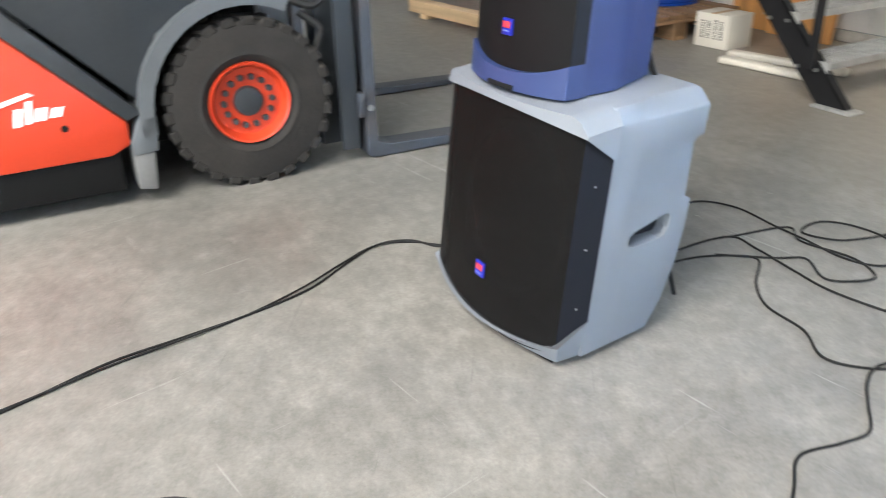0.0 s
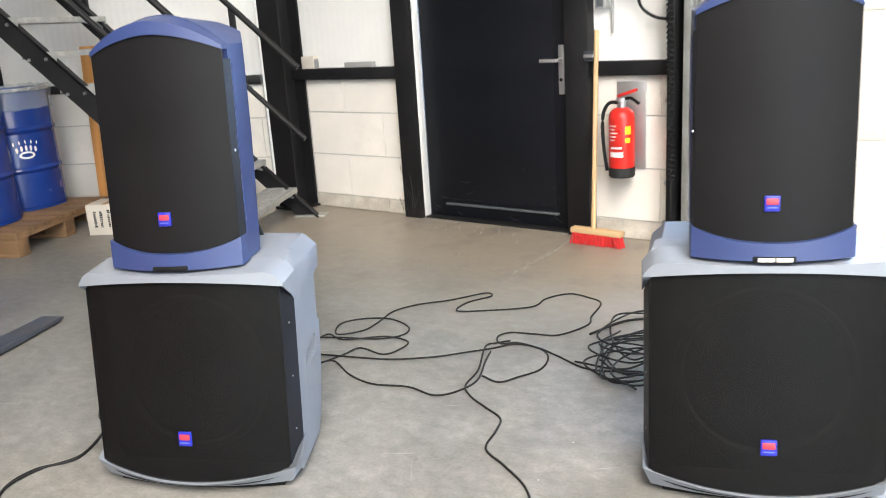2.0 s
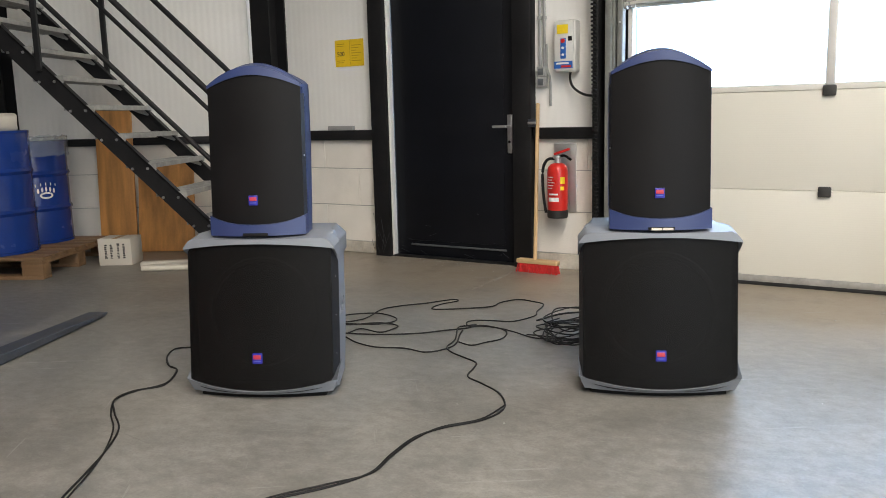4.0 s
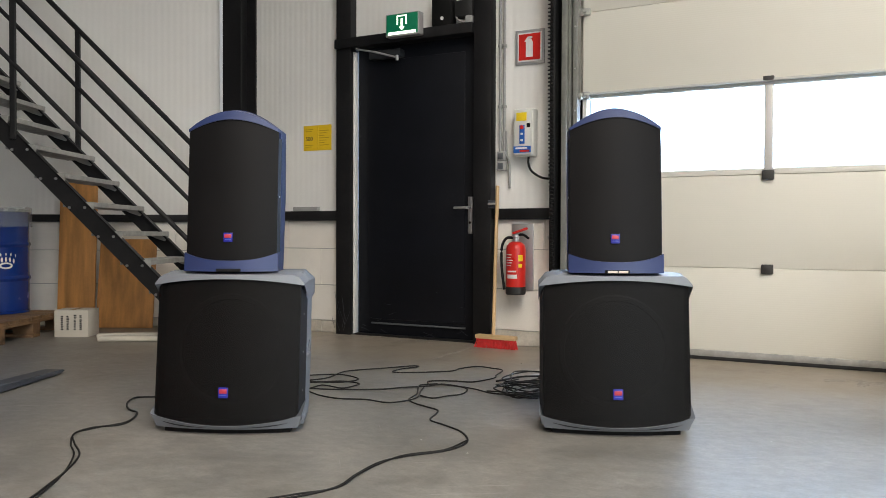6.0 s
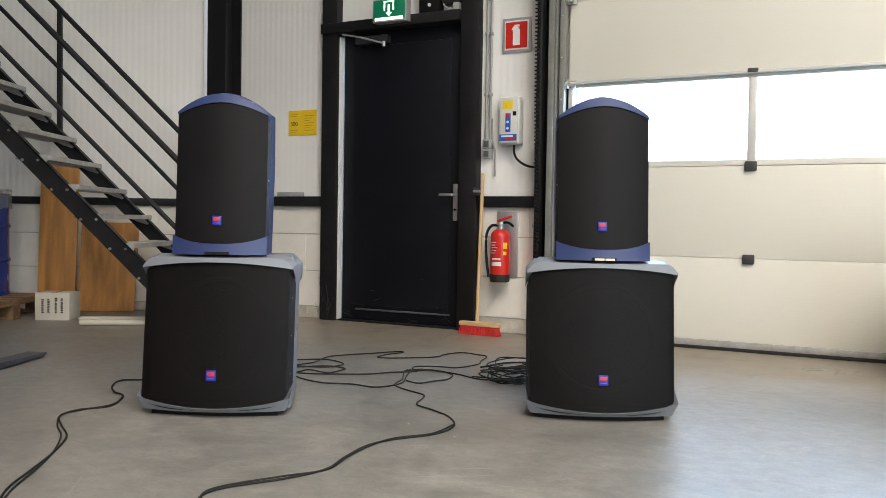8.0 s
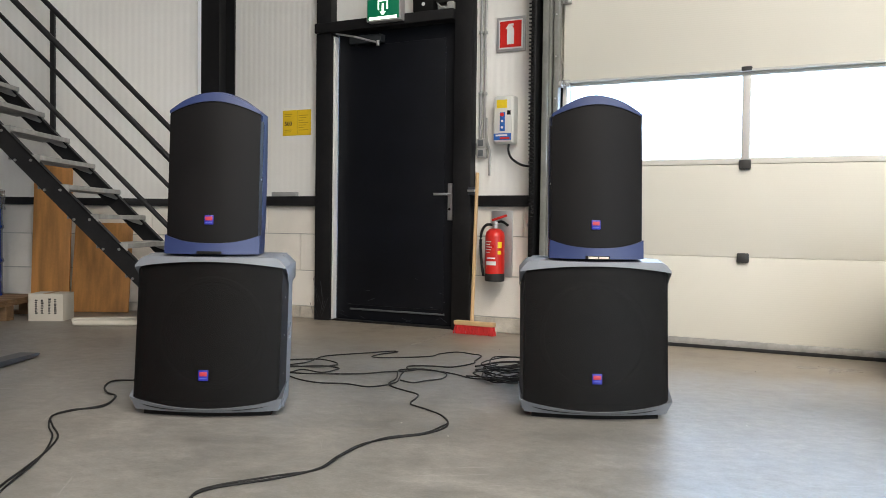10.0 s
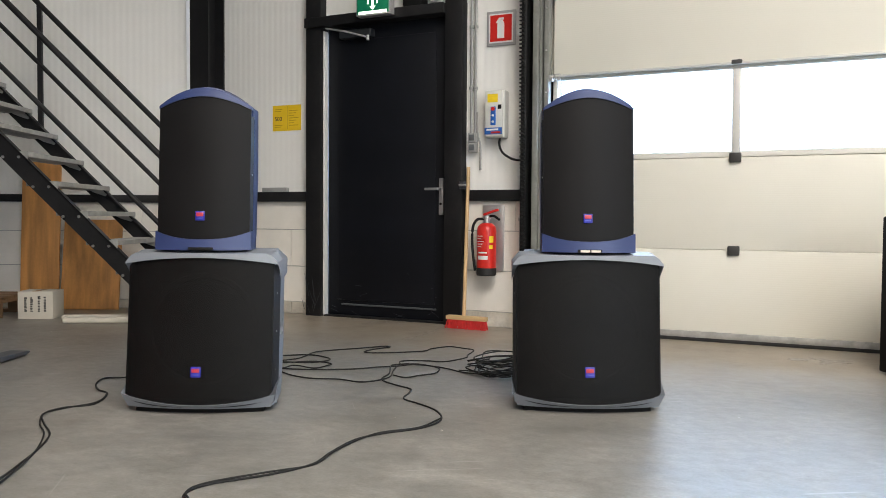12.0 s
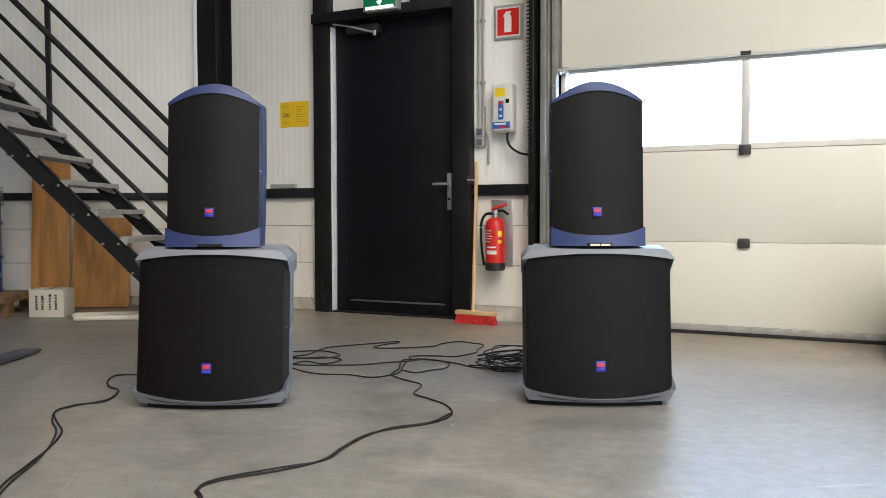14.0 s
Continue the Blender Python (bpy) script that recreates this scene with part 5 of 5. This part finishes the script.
def far_stock():
    m = pose(-3.55, -2.35, 0, 0, 0, 27)
    pallet(m, 1.2, 1.0, "dusty wooden pallet with packing paper further along")
    s = thing("packing_paper", m @ pose(-0.62, 0.62, 0.144), "crumpled brown packing paper heap on a pallet", "packing paper")
    rnd = random.Random(9)
    bm = box(-0.45, 0.45, -0.3, 0.4, 0, 0.12, 0.04, None, 3)
    for v in bm.verts:
        v.co += Vector((rnd.uniform(-1, 1), rnd.uniform(-1, 1), rnd.uniform(-1, 1) if v.co.z > 0.03 else 0)) * 0.03
    part("paper", bm, "brown", s, "", False)
    s = thing("bucket", m @ pose(-0.30, 0.16, 0.144), "orange plastic bucket standing on a pallet", "bucket")
    part("pail", lathe([(0.0, 0.0), (0.11, 0.0), (0.14, 0.24), (0.15, 0.245), (0.15, 0.255), (0.132, 0.255), (0.10, 0.02), (0.0, 0.02)], 36), "orange", s)


far_stock()


# ---- the forklift ----
def forklift():
    F = pose(0.31, -3.49, 0, 0, 0, 114.2)
    s = thing("forklift", F, "orange-red and grey forklift truck with forks lowered to the floor", "forklift")
    W = 1.06
    # red flank with its sloping front edge
    for y0, y1 in ((0.0, 0.05), (W - 0.05, W)):
        part("flank", prism([(-0.335, 0.215), (-0.335, 0.29), (-0.66, 0.615), (-1.75, 0.70), (-1.80, 0.30), (-1.70, 0.17), (-0.40, 0.185)], y0, y1, "y", 0.008), "fork_red", s, "orange-red side panel", True)
        part("sill", prism([(-0.285, 0.315), (-0.335, 0.295), (-0.66, 0.62), (-0.66, 0.665), (-0.62, 0.665)], y0 - 0.006 if y0 < 0.5 else y0, y1 if y0 < 0.5 else y1 + 0.006, "y", 0.004), "fork_grey", s, "dark grey slanting rail")
        part("upper_body", prism([(-0.26, 0.32), (-0.62, 0.68), (-0.95, 0.72), (-0.95, 0.95), (-0.40, 0.95), (-0.05, 0.70), (-0.05, 0.64), (-0.20, 0.55)], y0 + (0.03 if y0 < 0.5 else -0.005), y1 + (0.005 if y0 < 0.5 else -0.03), "y", 0.006), "fork_grey", s, "dark grey body panel")
    part("chassis", box(-1.78, 0.20, 0.28, W - 0.28, 0.12, 0.60, 0.02), "inside", s, "black chassis")
    # added block that keeps light off the ground and imitates the shadow beneath
    part("belly", box(-1.72, -0.37, 0.02, W - 0.02, 0.055, 0.26, 0.01), "inside", s, "added black block darkening the space under the truck")
    part("counterweight", prism([(-1.78, 0.18), (-2.05, 0.25), (-2.15, 0.50), (-2.10, 0.95), (-1.72, 1.0)], 0.05, W - 0.05, "y", 0.03), "fork_red", s, "orange-red counterweight")
    part("floor_plate", box(-0.95, 0.05, 0.06, W - 0.06, 0.60, 0.66, 0.01), "fork_grey", s, "pale dusty floor plate")
    part("seat_base", box(-1.60, -0.95, 0.15, W - 0.15, 0.66, 0.98, 0.03), "fork_grey", s)
    # lettering on the flank as plain bars
    b = bmesh.new()
    for x0, x1, z0, z1 in ((-0.66, -0.635, 0.325, 0.38), (-0.625, -0.605, 0.33, 0.40), (-0.60, -0.565, 0.335, 0.375), (-0.555, -0.52, 0.34, 0.37)):
        join(b, prism([(x0, z0), (x1, z0), (x1 + 0.012, z1), (x0 + 0.012, z1)], -0.003, 0.002, "y"))
    join(b, prism([(-0.72, 0.395), (-0.60, 0.425), (-0.585, 0.415), (-0.60, 0.412), (-0.72, 0.38)], -0.003, 0.002, "y"))
    part("lettering", b, "white", s, "white bars of lettering", False)
    part("plug", rod((-0.52, 0.004, 0.30), (-0.52, -0.004, 0.30), 0.011), "inside", s)

    def wheel(x, y, side, R, w):
        prof = [(R * 0.48, 0.03), (R * 0.52, 0.014), (R * 0.58, 0.006), (R * 0.62, 0.010), (R * 0.85, 0.0), (R * 0.95, 0.012), (R * 0.97, 0.03), (R * 0.97, w - 0.03), (R * 0.85, w), (R * 0.48, w - 0.03), (R * 0.48, 0.03)]
        wh = part("wheel", lathe([(R * 0.40, 0.052), (R * 0.42, 0.034), (R * 0.45, 0.016), (R * 0.475, 0.012), (R * 0.485, 0.02), (R * 0.485, w - 0.03), (R * 0.40, w - 0.04)], 48, "y", None, False), "fork_red", s, "orange-red wheel rim")
        wh.matrix_basis = pose(x, y, R - 0.004) @ (Matrix.Identity(4) if side > 0 else Matrix.Diagonal((1, -1, 1, 1)))
        tb = lathe(prof, 60, "y", None, False)
        part("tyre", tb, "tyre", wh, "dusty black lugged tyre")
        n = 26
        for half in (0, 1):
            lug = box(-0.023, 0.023, 0.004 + half * (w * 0.5), w * 0.47 + half * (w * 0.5), R * 0.89, R * 1.0, 0.006, None, 1)
            for v in lug.verts:
                v.co.x += (v.co.y - w / 2) * 0.25 * (1 if half else -1)
            first = part("tread_lug", lug, "tyre", wh)
            for i in range(1, n):
                o = new("tread_lug", first.data)
                o.parent, o.matrix_basis = wh, Matrix.Rotation(2 * math.pi * (i + 0.5 * half) / n, 4, "Y")
        part("disc", lathe([(0.0, 0.060), (R * 0.30, 0.058), (R * 0.40, 0.052), (R * 0.41, 0.06)], 40, "y", None, False), "fork_red", wh)
        part("hub_cap", lathe([(0.0, 0.034), (R * 0.10, 0.034), (R * 0.165, 0.038), (R * 0.18, 0.05), (R * 0.18, 0.07), (0, 0.07)], 36, "y"), "fork_grey", wh, "dark grey hub cap")
        for i in range(14):
            a = 2 * math.pi * i / 14
            part("wheel_nut", rod((R * 0.29 * math.cos(a), 0.042, R * 0.29 * math.sin(a)), (R * 0.29 * math.cos(a), 0.058, R * 0.29 * math.sin(a)), 0.0115, 6), "fork_grey", wh)
        return wh

    wheel(0.075, 0.0, 1, 0.292, 0.20)
    wheel(0.075, W, -1, 0.292, 0.20)
    wheel(-1.45, 0.06, 1, 0.25, 0.18)
    wheel(-1.45, W - 0.06, -1, 0.25, 0.18)
    # mudguards
    for y0, y1 in ((-0.015, 0.215), (W - 0.215, W + 0.015)):
        b = bmesh.new()
        inner, outer = [], []
        for i in range(15):
            a = radians(64 + (188 - 64) * i / 14)
            inner.append((0.075 + 0.325 * math.cos(a), 0.285 + 0.335 * math.sin(a)))
            outer.append((0.075 + 0.372 * math.cos(a), 0.285 + 0.382 * math.sin(a)))
        b = prism(outer + inner[::-1], y0, y1, "y")
        part("mudguard", b, "fender", s, "grey plastic mudguard")
        part("mud_flap_holder", prism([(-0.335, 0.18), (-0.255, 0.185), (-0.245, 0.30), (-0.30, 0.30), (-0.335, 0.22)], y0, y1, "y", 0.004), "fender", s)
        part("mud_flap", prism([(-0.335, 0.06), (-0.275, 0.05), (-0.265, 0.185), (-0.335, 0.185)], y0 + 0.005, y1 - 0.01, "y", 0.008), "flap", s, "pale grey mud flap")
    # mast, carriage and forks
    for y0 in (0.12, W - 0.22):
        b = prism([(0.36, y0), (0.48, y0), (0.48, y0 + 0.02), (0.40, y0 + 0.02), (0.40, y0 + 0.08), (0.48, y0 + 0.08), (0.48, y0 + 0.10), (0.36, y0 + 0.10)], 0.06, 2.1)
        part("mast_channel", b, "fork_grey", s, "dark grey mast channel", False)
    part("tilt_cylinder", rod((0.05, 0.24, 0.62), (0.38, 0.24, 0.75), 0.03), "inside", s)
    part("hose_bundle", hose([(0.30, 0.10, 0.56), (0.36, 0.06, 0.50), (0.33, 0.05, 0.42), (0.37, 0.08, 0.34)], 0.014), "cable", s, "black hydraulic hose")
    part("hose_bundle", hose([(0.24, 0.12, 0.62), (0.34, 0.08, 0.58), (0.40, 0.08, 0.62)], 0.014), "cable", s)
    for z in (0.17, 0.62):
        part("carriage_bar", box(0.47, 0.50, 0.02, W - 0.02, z, z + 0.09, 0.004), "fork_steel", s, "worn carriage bar")
    for y0, y1 in ((0.03, 0.13), (0.83, 0.93)):
        b = prism([(0.50, 0.02), (0.505, 0.95), (0.54, 0.95), (0.545, 0.065), (0.60, 0.048), (1.46, 0.026), (1.48, 0.018), (1.44, 0.008), (0.56, 0.004), (0.52, 0.006)], y0, y1, "y", 0.004)
        f = part("fork", b, "fork_steel", s, "worn steel fork arm lowered to the floor", False)
        for z in (0.20, 0.66):
            part("fork_pin", rod((0.52, y0 - 0.006, z), (0.52, y0 + 0.004, z), 0.012, 12), "screw", f)
    part("side_plate", box(0.405, 0.475, 0.035, 0.055, 0.05, 1.9, 0.004), "fork_grey", s)


forklift()


# ---- painted blocks of the walls ----
def block_row(parent, x0, x1, y0, levels, length, seed):
    rnd = random.Random(seed)
    shared = {}
    for k, (z0, z1) in enumerate(zip(levels, levels[1:])):
        x = x0 - (0.5 if k % 2 else 0.0) * length
        while x < x1:
            a, b = max(x, x0) + 0.0018, min(x + length, x1) - 0.0018
            x += length
            if b - a < 0.02:
                continue
            key = (round(b - a, 3), round(z1 - z0, 3), k == 0)
            if key not in shared:
                bm = box(0, b - a, 0, 0.012, 0.003, z1 - z0 - 0.003, 0.0015, None, 1)
                bmesh.ops.recalc_face_normals(bm, faces=bm.faces)
                me = bpy.data.meshes.new("wall_block")
                bm.to_mesh(me)
                bm.free()
                me.materials.append(M["block" if k else "bare_block"])
                shared[key] = me
            o = new("wall_block", shared[key])
            o.parent = parent
            o.location = (a, y0 + rnd.uniform(-0.0012, 0.0012), z0)


block_row(WN, -0.90, -0.114, -0.004, (0.0, 0.088, 0.352, 0.622, 0.829), 0.62, 1)
block_row(WN, 1.137, 1.598, -0.004, (0.0, 0.10, 0.37, 0.632, 0.829), 0.70, 2)
block_row(WL, -6.0, -0.39, LEFT - 0.004, (0.0, 0.068, 0.332, 0.596, 0.819), 0.62, 3)


# ---- wear and litter ----
def floor_scuff():
    """A worn pale paint line by the door, broken into flakes."""
    s = thing("floor_marking", pose(1.09, -0.79, 0, 0, 0, 92), "worn pale paint line flaking off the concrete floor", "floor marking")
    rnd = random.Random(21)
    b = bmesh.new()
    x = 0.0
    while x < 0.62:
        l, w = rnd.uniform(0.05, 0.12), rnd.uniform(0.014, 0.034)
        y = rnd.uniform(-0.012, 0.012)
        join(b, prism([(x, y - w * 0.4), (x + l * 0.5, y - w * 0.5), (x + l, y - w * 0.2), (x + l * 0.9, y + w * 0.4), (x + l * 0.3, y + w * 0.5)], 0.0004, 0.0014))
        x += l * rnd.uniform(0.45, 0.9)
    o = part("flakes", b, "worn_line", s, "pale paint flakes", False)
    o["kind"] = "stuff"


SPLASH = (3.33, -0.39)


def paint_splash():
    """A pale dried splash with runners, near the gate."""
    rnd = random.Random(17)
    s = thing("paint_splash", pose(SPLASH[0], SPLASH[1], 0), "dried pale paint splash on the concrete floor", "stain")
    b = bmesh.new()
    for k in range(9):
        a, far = rnd.uniform(0, 6.28), rnd.uniform(0.0, 0.15)
        w, l = rnd.uniform(0.012, 0.03), rnd.uniform(0.03, 0.11)
        c, q = math.cos(a), math.sin(a)
        pts = []
        for i in range(10):
            t = 2 * math.pi * i / 10
            u, v = l * math.cos(t) * rnd.uniform(0.7, 1.2), w * math.sin(t) * rnd.uniform(0.6, 1.3)
            pts.append((far * c + c * u - q * v, far * q + q * u + c * v))
        join(b, prism(pts, 0.0003 + 0.0001 * k, 0.0012 + 0.0001 * k))
    part("splash", b, "worn_line", s, "", False)


def litter():
    """Crumbs of mortar, chips and dust along the walls and over the floor."""
    rnd = random.Random(33)
    b = bmesh.new()
    for i in range(190):
        if i < 155:
            x, y = rnd.uniform(-0.95, 1.6), -abs(rnd.gauss(0.03, 0.10)) - 0.01
            if -0.01 < x < 1.0:
                y -= 0.03
        else:
            x, y = rnd.uniform(-1.5, 4.0), rnd.uniform(-4.2, -0.3)
        r = rnd.uniform(0.0014, 0.0042) * (1.6 if i < 25 else 1.0)
        own = bmesh.new()
        bmesh.ops.create_icosphere(own, subdivisions=1, radius=r)
        for v in own.verts:
            v.co = Vector((v.co.x * rnd.uniform(0.7, 1.4), v.co.y * rnd.uniform(0.7, 1.4), v.co.z * 0.6))
        join(b, own, pose(x, y, r * 0.45))
    ob = link_mesh("litter", b, "joint")
    tagged(ob, "pale crumbs of mortar and chips scattered on the floor", "debris", kind="stuff")


def door_scuffs():
    d = bpy.data.objects["door_1"]
    rnd = random.Random(5)
    for i in range(16):
        x, z = rnd.uniform(0.08, 0.95), abs(rnd.gauss(0, 0.12)) + 0.02
        l = rnd.uniform(0.015, 0.09)
        b = box(-l / 2, l / 2, 0.0100 if 0.12 < x < 0.9 and z > 0.12 else 0.0185, 0.0125 if 0.12 < x < 0.9 and z > 0.12 else 0.0205, -0.0009, 0.0009)
        o = part("scuff_mark", b, "fork_steel", d, "", False)
        o.matrix_basis = pose(x, 0, z, 0, rnd.uniform(-35, 35), 0)
    for i in range(10):
        b = box(-0.0008, 0.0008, -0.0615, -0.0595, 0, rnd.uniform(0.04, 0.18))
        o = part("scuff_mark", b, "fork_steel", d, "", False)
        o.matrix_basis = pose(rnd.uniform(-0.14, -0.03), 0, rnd.uniform(0.02, 0.3), 0, rnd.uniform(-25, 25), 0)


floor_scuff()
paint_splash()
litter()
door_scuffs()
